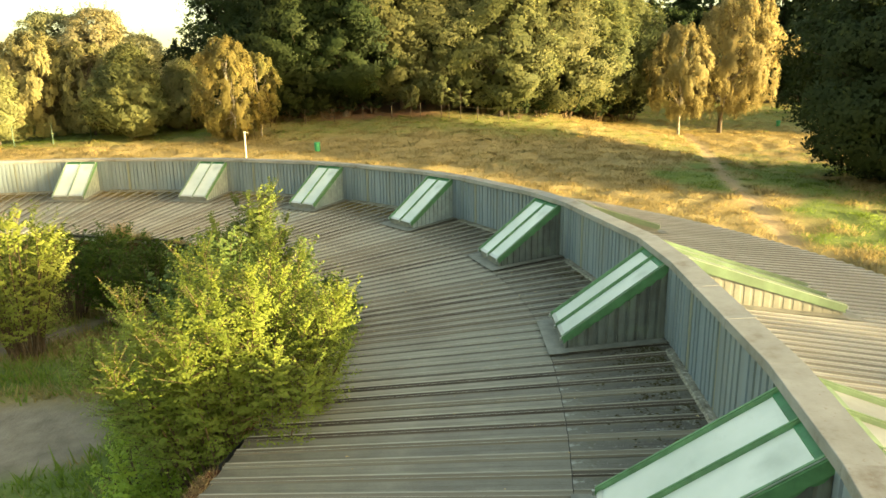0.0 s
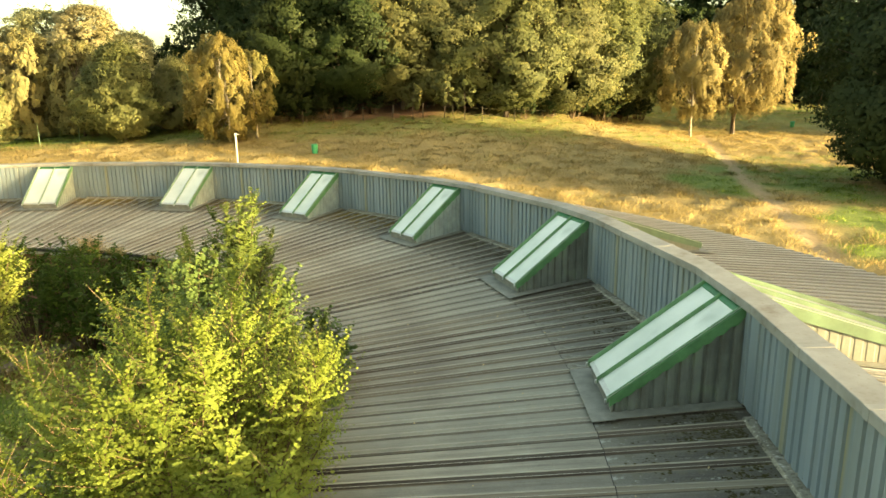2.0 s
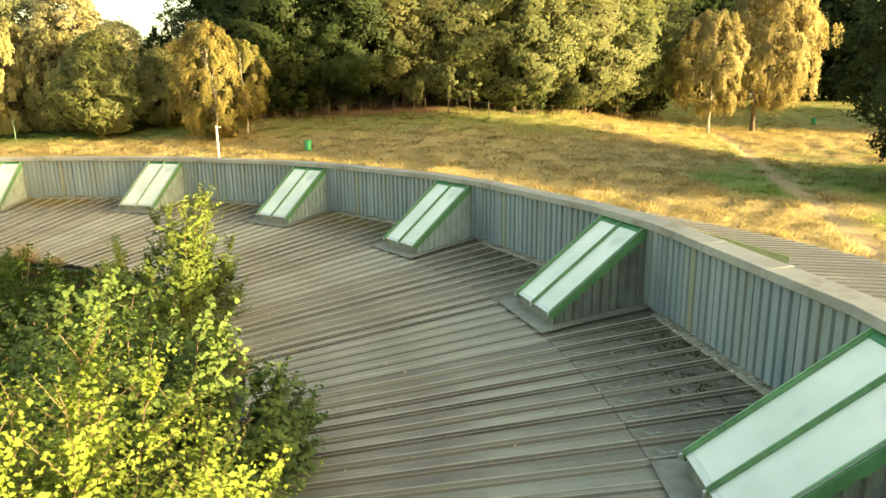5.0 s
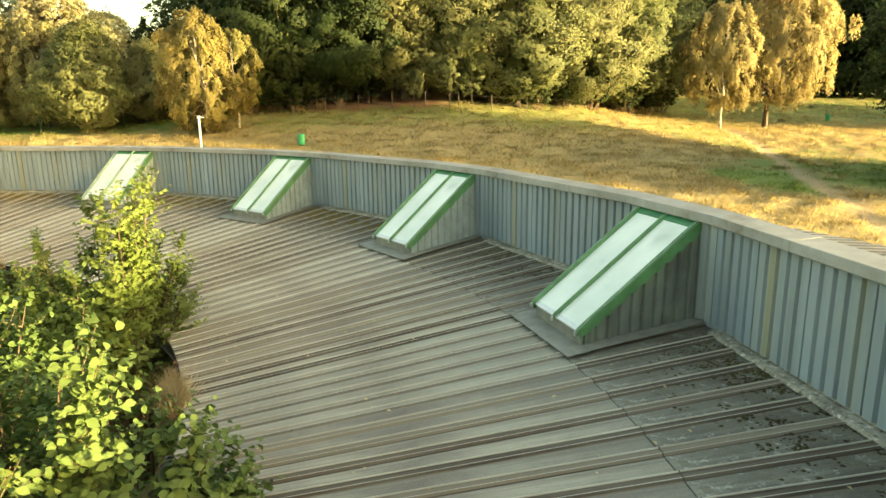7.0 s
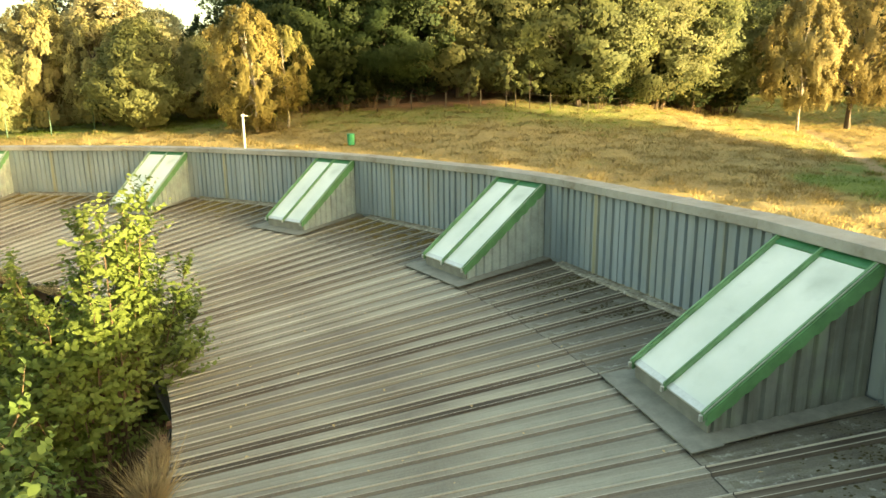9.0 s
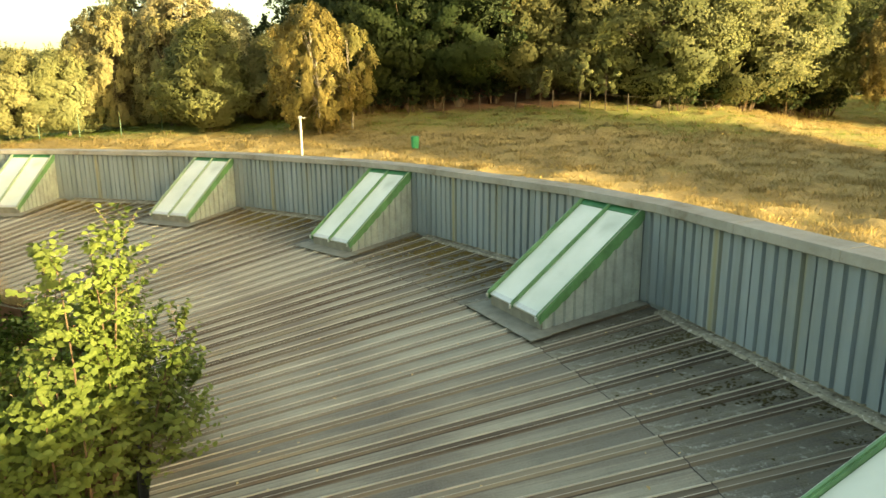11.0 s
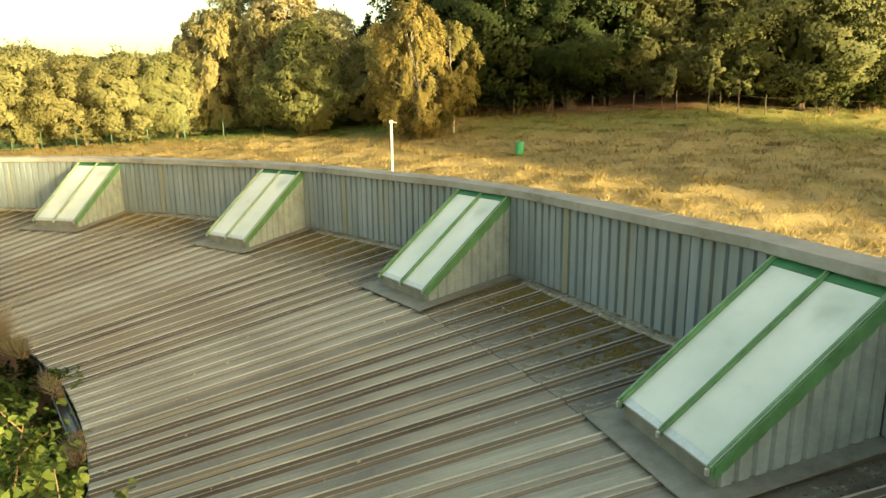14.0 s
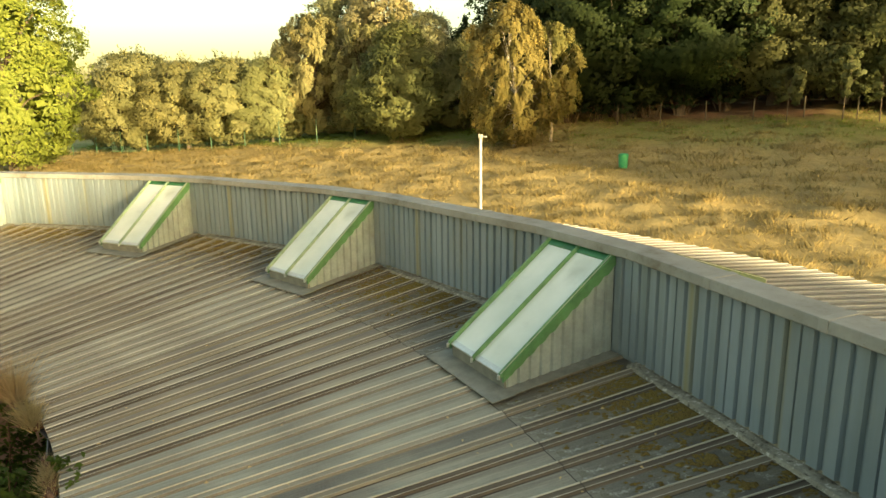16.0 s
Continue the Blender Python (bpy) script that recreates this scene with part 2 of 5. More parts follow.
def pane_material():
    m, nodes, links, b = material("frosted_glass")
    n = noise_at(nodes, links, 1.1, 5)
    c = ramp(nodes, links, n, [(0.35, (0.53, 0.595, 0.555)), (0.65, (0.67, 0.72, 0.685))])
    smear = noise_at(nodes, links, 3.0, 6, (1, 0.5, 1), 0.6)
    c = mix(nodes, links, ramp(nodes, links, smear, [(0.62, (0, 0, 0)), (0.72, (0.4, 0.4, 0.4))]), c, (0.42, 0.48, 0.45))
    # a grey smear of condensation high on one pane
    tc = nodes.new("ShaderNodeTexCoord")
    warp = nodes.new("ShaderNodeVectorMath")
    warp.operation = "MULTIPLY_ADD"
    nz = nodes.new("ShaderNodeTexNoise")
    nz.inputs["Scale"].default_value = 6
    links.new(tc.outputs["Object"], nz.inputs[0])
    links.new(nz.outputs["Color"], warp.inputs[0])
    warp.inputs[1].default_value = (0.35, 0.25, 0.1)
    links.new(tc.outputs["Object"], warp.inputs[2])
    dist = nodes.new("ShaderNodeVectorMath")
    dist.operation = "DISTANCE"
    links.new(warp.outputs[0], dist.inputs[0])
    dist.inputs[1].default_value = (R_STAIN, -0.22, 1.25)
    c = mix(nodes, links, ramp(nodes, links, dist.outputs["Value"], [(0.05, (0.6, 0.6, 0.6)), (0.26, (0, 0, 0))]), c, (0.36, 0.42, 0.38))
    links.new(c, b.inputs["Base Color"])
    b.inputs["Roughness"].default_value = 0.28
    b.inputs["IOR"].default_value = 1.5
    return m


PANE = pane_material()
# outer copies of pane and frame, dulled in colour to offset the sun there
PANE_OUT = plain("outer_translucent_pane", (0.17, 0.19, 0.205), 0.4, 0, 0.25, 2, 0.1)
GREEN_OUT = plain("dulled_green_frame", (0.12, 0.19, 0.12), 0.5, 0, 0.35, 3)
CHEEK_OUT = plain("cream_cheek_sheet", (0.21, 0.21, 0.18), 0.6, 0, 0.2, 3)


def ground_material():
    """Dry golden grass with greener hollows; trodden earth, leaf litter and worn concrete where the mesh's cover layer marks them."""
    m, nodes, links, b = material("dry_meadow")
    mid_n = noise_at(nodes, links, 0.5, 6, None, 0.65)
    fine = noise_at(nodes, links, 3.5, 5, None, 0.7)
    att = nodes.new("ShaderNodeAttribute")
    att.attribute_name = "cover"
    sep = nodes.new("ShaderNodeSeparateColor")
    links.new(att.outputs["Color"], sep.inputs[0])
    # browner patches: shading among the tussocks put into the ground colour
    c = ramp(nodes, links, mid_n, [(0.3, (0.22, 0.165, 0.07)), (0.5, (0.31, 0.235, 0.10)), (0.7, (0.40, 0.30, 0.13))])
    c = mix(nodes, links, ramp(nodes, links, fine, [(0.35, (0.4, 0.4, 0.4)), (0.6, (0, 0, 0))]), c, (0.14, 0.105, 0.04))
    g = ramp(nodes, links, fine, [(0.3, (0.075, 0.125, 0.022)), (0.7, (0.165, 0.215, 0.048))])
    c = mix(nodes, links, sep.outputs[1], c, g)
    d = ramp(nodes, links, fine, [(0.3, (0.25, 0.18, 0.10)), (0.7, (0.39, 0.29, 0.17))])
    c = mix(nodes, links, sep.outputs[0], c, d)
    lit = ramp(nodes, links, fine, [(0.3, (0.08, 0.04, 0.02)), (0.7, (0.22, 0.10, 0.05))])
    c = mix(nodes, links, sep.outputs[2], c, lit)
    con = nodes.new("ShaderNodeAttribute")
    con.attribute_name = "paved"
    pave = ramp(nodes, links, noise_at(nodes, links, 2.2, 6), [(0.3, (0.19, 0.155, 0.115)), (0.7, (0.30, 0.25, 0.19))])
    c = mix(nodes, links, con.outputs["Fac"], c, pave)
    links.new(c, b.inputs["Base Color"])
    b.inputs["Roughness"].default_value = 0.95
    bump(nodes, links, b, fine, 0.7, 0.12)
    return m


MEADOW = ground_material()


def grass_material(name, a, b_, c_):
    m = leaf_material(name, a, b_, c_, 0.7, 0.5)
    nodes, links = m.node_tree.nodes, m.node_tree.links
    b = nodes["Principled BSDF"]
    was = b.inputs["Base Color"].links[0].from_socket
    mottle = noise_at(nodes, links, 0.9, 4, (1.0, 1.0, 0.2), 0.6)
    c = mix(nodes, links, ramp(nodes, links, mottle, [(0.48, (0, 0, 0)), (0.66, (0.5, 0.5, 0.5))]), was, (a[0] * 0.8, a[1] * 0.9, a[2] * 0.7))
    links.new(c, b.inputs["Base Color"])
    return m


GRASS_GOLD = grass_material("golden_grass", (0.264, 0.194, 0.083), (0.37, 0.279, 0.127), (0.475, 0.373, 0.181))
GRASS_GREEN = grass_material("green_grass", (0.09, 0.16, 0.025), (0.18, 0.27, 0.05), (0.28, 0.34, 0.08))
# dark green oak, the wood's shade darkened further into its colour
LEAF_OAK_SHADED = leaf_material("shaded_oak_leaves", (0.019, 0.034, 0.012), (0.035, 0.058, 0.021), (0.057, 0.081, 0.029))
# yellowing oak, lightened as the sunlit copy
LEAF_OAK_LIT = leaf_material("sunlit_turning_oak_leaves", (0.075, 0.096, 0.036), (0.137, 0.153, 0.066), (0.22, 0.215, 0.104))
LEAF_MAPLE = leaf_material("olive_maple_leaves", (0.086, 0.11, 0.043), (0.157, 0.169, 0.074), (0.261, 0.241, 0.113))
LEAF_BIRCH = leaf_material("golden_birch_leaves", (0.165, 0.143, 0.06), (0.286, 0.248, 0.114), (0.385, 0.341, 0.172))
LEAF_BIRCH_G = leaf_material("olive_birch_leaves", (0.127, 0.133, 0.048), (0.223, 0.211, 0.081), (0.356, 0.297, 0.122))
LEAF_PALE = leaf_material("pale_yellow_leaves", (0.19, 0.20, 0.108), (0.315, 0.312, 0.18), (0.43, 0.40, 0.243))
LEAF_BELT = leaf_material("olive_belt_leaves", (0.155, 0.173, 0.075), (0.243, 0.253, 0.118), (0.338, 0.33, 0.165))
LEAF_WEEP = leaf_material("weeping_birch_leaves", (0.163, 0.167, 0.078), (0.27, 0.256, 0.126), (0.378, 0.324, 0.162))
LEAF_LIME = leaf_material("lime_leaves", (0.132, 0.176, 0.033), (0.22, 0.259, 0.061), (0.341, 0.352, 0.11))
LEAF_SHRUB = leaf_material("bright_shrub_leaves", (0.12, 0.19, 0.041), (0.239, 0.302, 0.07), (0.43, 0.431, 0.128), 0.65, 0.5)
LEAF_SHRUB_UP = leaf_material("upright_shrub_leaves", (0.087, 0.142, 0.031), (0.158, 0.215, 0.054), (0.243, 0.276, 0.102), 0.6, 0.42)
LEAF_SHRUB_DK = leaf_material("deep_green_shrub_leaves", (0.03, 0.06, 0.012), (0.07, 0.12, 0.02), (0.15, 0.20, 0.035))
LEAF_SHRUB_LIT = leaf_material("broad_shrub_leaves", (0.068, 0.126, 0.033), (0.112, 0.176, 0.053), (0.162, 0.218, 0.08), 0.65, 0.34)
LEAF_SHRUB_MID = leaf_material("vivid_shrub_leaves", (0.166, 0.296, 0.044), (0.3, 0.453, 0.074), (0.434, 0.562, 0.127), 0.6, 0.40)
BIRCH_BARK = plain("white_birch_bark", (0.38, 0.34, 0.28), 0.8, 0, 0.7, 3, 0.4)


# ---- mesh helpers ----
def obj_from(name, bm, mat, parent=None, label="", smooth=False):
    me = bpy.data.meshes.new(name)
    bm.normal_update()
    bm.to_mesh(me)
    bm.free()
    for mm in (mat if isinstance(mat, (list, tuple)) else [mat]):
        me.materials.append(mm)
    if smooth:
        me.shade_smooth()
    ob = new(name, me)
    if parent is not None:
        ob.parent = parent
    if label:
        ob["label"] = label
    return ob


part = obj_from


def box(bm, lo, hi, bevel=0.0):
    r = bmesh.ops.create_cube(bm, size=1.0)
    vs = r["verts"]
    for v in vs:
        v.co = Vector([lo[i] + (v.co[i] + 0.5) * (hi[i] - lo[i]) for i in range(3)])
    if bevel:
        es = {e for v in vs for e in v.link_edges}
        bmesh.ops.bevel(bm, geom=list(es), offset=bevel, segments=1, affect="EDGES")
    return vs


def prism(bm, ring_a, ring_b, caps=True):
    """A solid between two like rings of points."""
    va, vb = [bm.verts.new(p) for p in ring_a], [bm.verts.new(p) for p in ring_b]
    n = len(va)
    for i in range(n):
        bm.faces.new((va[i], va[(i + 1) % n], vb[(i + 1) % n], vb[i]))
    if caps:
        bm.faces.new(va[::-1])
        bm.faces.new(vb)


def tube(bm, points, radii, sides=7):
    prev = None
    for i, (p, r) in enumerate(zip(points, radii)):
        p = Vector(p)
        d = (Vector(points[min(i + 1, len(points) - 1)]) - Vector(points[max(i - 1, 0)])).normalized()
        a = d.orthogonal().normalized()
        b = d.cross(a)
        ringv = [bm.verts.new(p + r * (math.cos(2 * math.pi * k / sides) * a + math.sin(2 * math.pi * k / sides) * b)) for k in range(sides)]
        if prev:
            for k in range(sides):
                bm.faces.new((prev[k], prev[(k + 1) % sides], ringv[(k + 1) % sides], ringv[k]))
        else:
            bm.faces.new(ringv[::-1])
        prev = ringv
    bm.faces.new(prev)


# ---- the ring's plan ----
CX, CY = -14.958, 11.84
R_WALL, R_EAVE, R_OUT0, R_OUT = 18.85, 12.4, 19.2, 25.45
N_BAYS, A0 = 19, -1.25
STEP = 360.0 / N_BAYS
SLOPE, SLOPE_OUT = 0.10, 0.118
Z_FOOT, Z_TOP = 0.10, 1.48
SKY_W = 1.33
SHEETS = 14             # roof sheets to a bay, tapering towards the courtyard
BAYS = range(-3, 9)     # bays that come into view
BUILT = range(-5, 13)   # bays that are closed in
# past the bay at A0 the ring opens out into a flatter arc
R_WALL_2, STEP_2 = 36.0, 9.76
SHIFT = R_WALL_2 - R_WALL
CX_2, CY_2 = CX - SHIFT * math.cos(radians(A0)), CY - SHIFT * math.sin(radians(A0))


def roof_z(r):
    return Z_FOOT - SLOPE * (R_WALL - r)


def out_z(r):
    return 0.80 - SLOPE_OUT * (r - R_OUT0)


def bay_matrix(k, half=False):
    """Local x points outward along the bay's axis, with the wall at x = R_WALL; y runs round the ring."""
    i = k + (0.5 if half else 0.0)
    if i < 0:
        return pose(CX_2, CY_2, 0, 0, 0, A0 + STEP_2 * i) @ pose(SHIFT, 0, 0)
    return pose(CX, CY, 0, 0, 0, A0 + STEP * i)


def arc_pose(turn):
    """Pose at the centre of the arc that holds the bearing turn, counted in bays from A0."""
    if turn < 0:
        return pose(CX_2, CY_2, 0, 0, 0, A0 + STEP_2 * turn)
    return pose(CX, CY, 0, 0, 0, A0 + STEP * turn)


HALF, HALF_2 = radians(STEP / 2), radians(STEP_2 / 2)


def smooth(a, b, v):
    t = max(0.0, min(1.0, (v - a) / (b - a)))
    return t * t * (3 - 2 * t)


def ground_z(x, y):
    s = max(0.0, (y - 30) / 32) ** 1.25
    a = float(np.interp(x, [-60, -30, 0, 12, 25, 45], [1.8, 3.3, 4.3, 3.2, 1.5, 1.2]))
    z = -2.3 + a * min(s, 2.6)
    z += 0.055 * max(0.0, min(y, 112) - 76) * smooth(12, 22, x)
    r = math.hypot(x - CX, y - CY)
    if r < 24:
        z = z + (-3.0 - z) * min(1.0, max(0.0, (24 - r) / 8))
    return z


# ---- ground ----
TRAIL = [(27.5, 74), (25.5, 66), (23.4, 58), (21.7, 51.8), (19.3, 44), (17.5, 36), (15.8, 29.3), (14.5, 25)]


def trail_distance(x, y):
    best = 99.0
    for (ax, ay), (bx, by) in zip(TRAIL, TRAIL[1:]):
        t = max(0.0, min(1.0, ((x - ax) * (bx - ax) + (y - ay) * (by - ay)) / ((bx - ax) ** 2 + (by - ay) ** 2)))
        best = min(best, math.hypot(x - ax - t * (bx - ax), y - ay - t * (by - ay)))
    return best


# greener hollows beside the path: centre and half widths
GREENS = [(17.4, 43.5, 2.8, 5.0), (20.3, 48.5, 2.6, 2.6), (23.6, 43.0, 3.2, 6.0), (28.5, 49, 5.0, 4.0), (21.5, 34, 3.2, 3.6), (31, 36, 8, 6), (22.5, 30.5, 4.5, 3.5), (18.8, 29.0, 2.2, 1.8)]


def cover_at(x, y):
    """Shares of trodden earth, green grass, leaf litter and concrete at a place."""
    n1, n2 = noise.noise((x * 0.12, y * 0.12, 5)), noise.noise((x * 0.5, y * 0.5, 9))
    r = math.hypot(x - CX, y - CY)
    trail = (1 - smooth(0.30, 0.72, trail_distance(x, y) + 0.3 * n2)) * (1 if y < 72 else 0)
    green = 0.0
    for gx, gy, gw, gh in GREENS:
        green = max(green, 1 - smooth(0.55, 1.15, math.hypot((x - gx) / gw, (y - gy) / gh) + 0.45 * n2))
    green = max(green, 0.45 * smooth(0.15, 0.4, n1 + 0.5 * n2) * smooth(0, 10, x), 0.5 * smooth(70, 80, y + 5 * n2) * smooth(14, 20, x))
    green = max(green, smooth(56, 60, y + 2 * n2) * (1 - smooth(-20, -14, x)))
    green = max(green, 0.6 * smooth(55, 60, y + 3 * n2) * smooth(-18, -12, x) * (1 - smooth(10, 15, x)), 0.75 * smooth(76, 84, y + 5 * n2) * smooth(14, 20, x))
    litter = smooth(62.5, 65, y + 1.5 * n2) * (1 - smooth(-2, 4, x)) * smooth(-14, -9, x)
    paved = 0.0
    if r < 13:
        green = smooth(-0.3, 0.25, n2 + 0.6 * n1)
        d = math.hypot((x + 9.4) / 2.1, (y - 13.4) / 1.8)
        d2 = abs((x + 13.0) - 0.75 * (y - 19.0)) / 0.9
        paved = max(1 - smooth(0.85, 1.1, d + 0.3 * n2), 1 - smooth(0.6, 1.0, d2 + 0.5 * n2))
        litter = 0.0
    return (trail, min(1.0, green), litter, paved)


def build_ground():
    xs = [-3000, -1500, -700, -350, -200, -140, -110, -90, -80, -72, -66] + list(np.arange(-62, 48, 0.55)) + [50, 54, 60, 68, 76, 85, 100, 120, 160, 220, 350, 700, 1500, 3000]
    ys = [-3000, -1500, -700, -350, -200, -120, -80, -50, -30, -20, -10, -4, 0, 4] + list(np.arange(7, 76, 0.55)) + [78, 82, 88, 95, 103, 112, 125, 140, 170, 220, 350, 700, 1500, 3000]
    verts, faces, cover, paved = [], [], [], []
    for y in ys:
        for x in xs:
            r = math.hypot(x - CX, y - CY)
            wob = 0.25 * noise.noise((x * 0.07, y * 0.07, 3))
            c = cover_at(x, y) if -66 < x < 80 and 6 < y < 118 else (0, 0.4, 0, 0)
            if r > 26:
                tuss = noise.noise((x * 0.8, y * 0.8, 0))
                wob += (0.26 * max(-0.3, tuss) + 0.07 * noise.noise((x * 1.9, y * 1.9, 4))) * (1 - 0.8 * c[1]) - 0.05 * c[0]
            else:
                wob *= 0.05
            verts.append((x, y, ground_z(x, y) + wob))
            cover += [c[0], c[1], c[2], 1.0]
            paved.append(c[3])
    w = len(xs)
    for j in range(len(ys) - 1):
        for i in range(w - 1):
            faces.append((j * w + i, j * w + i + 1, (j + 1) * w + i + 1, (j + 1) * w + i))
    me = bpy.data.meshes.new("ground")
    me.from_pydata(verts, [], faces)
    me.shade_smooth()
    me.attributes.new("cover", "FLOAT_COLOR", "POINT").data.foreach_set("color", np.array(cover, np.float32))
    me.attributes.new("paved", "FLOAT", "POINT").data.foreach_set("value", np.array(paved, np.float32))
    me.materials.append(MEADOW)
    return tagged(new("ground", me), "sloping meadow of dry golden grass round the building", "ground", kind="structure")


build_ground()


# ---- roof sheets ----
RIB_H = 0.024
X_SEAM = 16.9


def sheet_section(w, lane=0.022):
    """Cross-section of a sheet w wide, as metres from its first edge, height and surface:
    a broad low rib with a thin lapped lip and highlight-pale edges, a lane of settled dirt and painted shade along its
    sides and foot, and a pan with a low stiffener."""
    pan = w - 0.150
    return [(0.0, 0.0, 1), (0.014, RIB_H, 2), (0.021, RIB_H + 0.001, 3), (0.092, RIB_H, 2), (0.094, RIB_H + 0.014, 2), (0.103, RIB_H + 0.014, 1), (0.107, 0.0, 1),
            (0.107 + lane * 0.6, 0.0, 0), (0.150 + pan * 0.42, 0.0, 0), (0.150 + pan * 0.47, 0.002, 0), (0.150 + pan * 0.52, 0.0, 0), (w - lane, 0.0, 1), (w, 0.0, 1)]


def sheet_mesh(ra, rb, pitch, shift, zf, mats, lip=0.025, lane=0.022):
    """One tapering sheet; its layer "down" runs from 0 at the lower eave to 1 at the wall."""
    bm = bmesh.new()
    down = bm.verts.layers.float.new("down")
    ends = []
    rings = [ra + (rb - ra) * i / 4 for i in range(5)]
    for r in rings:
        row = []
        rr = r + shift
        for y, h, k in sheet_section(pitch * rr, lane):
            a = y / rr
            v = bm.verts.new((rr * math.cos(a), rr * math.sin(a), zf(r) + h))
            v[down] = (r - R_EAVE) / (R_WALL - R_EAVE)
            row.append(v)
        ends.append(row)
    sec = sheet_section(1.0)
    for p, q in zip(ends, ends[1:]):
        for j in range(len(sec) - 1):
            bm.faces.new((p[j], q[j], q[j + 1], p[j + 1])).material_index = sec[j][2]
    for row, flip in ((ends[0], False), (ends[-1], True)):
        low = []
        for v in row:
            u = bm.verts.new(v.co - Vector((0, 0, lip)))
            u[down] = v[down]
            low.append(u)
        for j in range(len(sec) - 1):
            q = (low[j], row[j], row[j + 1], low[j + 1])
            bm.faces.new(q[::-1] if flip else q).material_index = 1
    me = bpy.data.meshes.new("roof_sheet")
    bm.normal_update()
    bm.to_mesh(me)
    bm.free()
    for m in mats:
        me.materials.append(m)
    return me


def deck_mesh(ra, rb, zf, bm):
    for i in range(BUILT[0] * 2, BUILT[-1] * 2 + 1):
        arc2 = i < 0
        m = arc_pose((i + 0.5) / 2)
        a, sh = (HALF_2 / 2, SHIFT) if arc2 else (HALF / 2, 0.0)
        pts = [m @ Vector((r + sh, sd * (r + sh) * math.tan(a), zf(r) - 0.04)) for r in (ra, rb) for sd in (-1, 1)]
        bm.faces.new([bm.verts.new(p) for p in (pts[0], pts[2], pts[3], pts[1])])


ARCS = ((0, HALF, 0.0), (1, HALF_2, SHIFT))


def build_roof():
    roof = tagged(new("roof_inner"), "ribbed grey metal roof sloping down to the courtyard", "roof", kind="structure")
    for arc, half, shift in ARCS:
        pitch = 2 * half / SHEETS
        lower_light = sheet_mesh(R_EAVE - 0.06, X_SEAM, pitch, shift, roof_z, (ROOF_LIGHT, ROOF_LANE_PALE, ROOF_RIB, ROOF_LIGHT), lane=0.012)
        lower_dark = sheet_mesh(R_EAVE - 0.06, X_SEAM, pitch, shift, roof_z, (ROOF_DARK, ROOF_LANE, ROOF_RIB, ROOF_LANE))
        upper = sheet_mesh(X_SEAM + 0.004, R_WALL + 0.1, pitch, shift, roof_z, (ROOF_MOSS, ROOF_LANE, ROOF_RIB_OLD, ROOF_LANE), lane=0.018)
        lo, hi = (0, (BAYS[-1] + 1) * SHEETS) if arc == 0 else (BAYS[0] * SHEETS, 0)
        for j in range(lo, hi):
            m = arc_pose((j + 0.12) / SHEETS if arc == 0 else min(-1e-6, (j + 0.12) / SHEETS))
            off = ((j + 0.5) / SHEETS + 0.5) % 1.0 - 0.5       # bays from the nearest rooflight's axis
            meshes = [lower_light if -0.18 < off < 0.11 else lower_dark]
            if abs(off) > 0.09:
                meshes.append(upper)
            for me in meshes:
                ob = new("roof_sheet", me)
                ob.parent = roof
                ob.matrix_basis = m
        # lap seam, following the ribs, between two rooflights
        bm = bmesh.new()
        rows = []
        for i in range(-5, 5):
            for y, h, _ in sheet_section(pitch * (X_SEAM + shift)):
                a = y / (X_SEAM + shift) + (i + 0.12) * pitch
                rows.append([bm.verts.new(((r + shift) * math.cos(a), (r + shift) * math.sin(a), roof_z(r) + h + 0.004)) for r in (X_SEAM - 0.004, X_SEAM + 0.007)])
        for p_, q_ in zip(rows, rows[1:]):
            bm.faces.new((p_[0], p_[1], q_[1], q_[0]))
        seam = bpy.data.meshes.new("lap_seam")
        bm.to_mesh(seam)
        bm.free()
        seam.materials.append(SEAM)
        for k in BAYS:
            if (k < 0) == (arc == 1):
                ob = new("lap_seam", seam)
                ob.parent = roof
                ob.matrix_basis = arc_pose(k + 0.5)
    bm = bmesh.new()
    deck_mesh(R_EAVE, R_WALL + 0.1, roof_z, bm)
    part("roof_deck", bm, ROOF_DARK, roof)
    return roof


build_roof()


def build_outer_roof():
    roof = tagged(new("roof_outer"), "ribbed grey metal roof sloping down to the meadow", "roof", kind="structure")
    n = 27
    for arc, half, shift in ARCS:
        me = sheet_mesh(R_OUT0 - 0.1, R_OUT, 2 * half / n, shift, out_z, (ROOF_OUT, ROOF_OUT_LANE, ROOF_RIB_OUT, ROOF_OUT), 0.04, 0.03)
        lo, hi = (0, 7 * n) if arc == 0 else (-2 * n, 0)
        for j in range(lo, hi):
            ob = new("roof_sheet", me)
            ob.parent = roof
            ob.matrix_basis = arc_pose(j / n if arc == 0 else min(-1e-6, j / n))
    bm = bmesh.new()
    deck_mesh(R_OUT0 - 0.15, R_OUT - 0.02, out_z, bm)
    part("roof_deck", bm, ROOF_OUT, roof)


build_outer_roof()


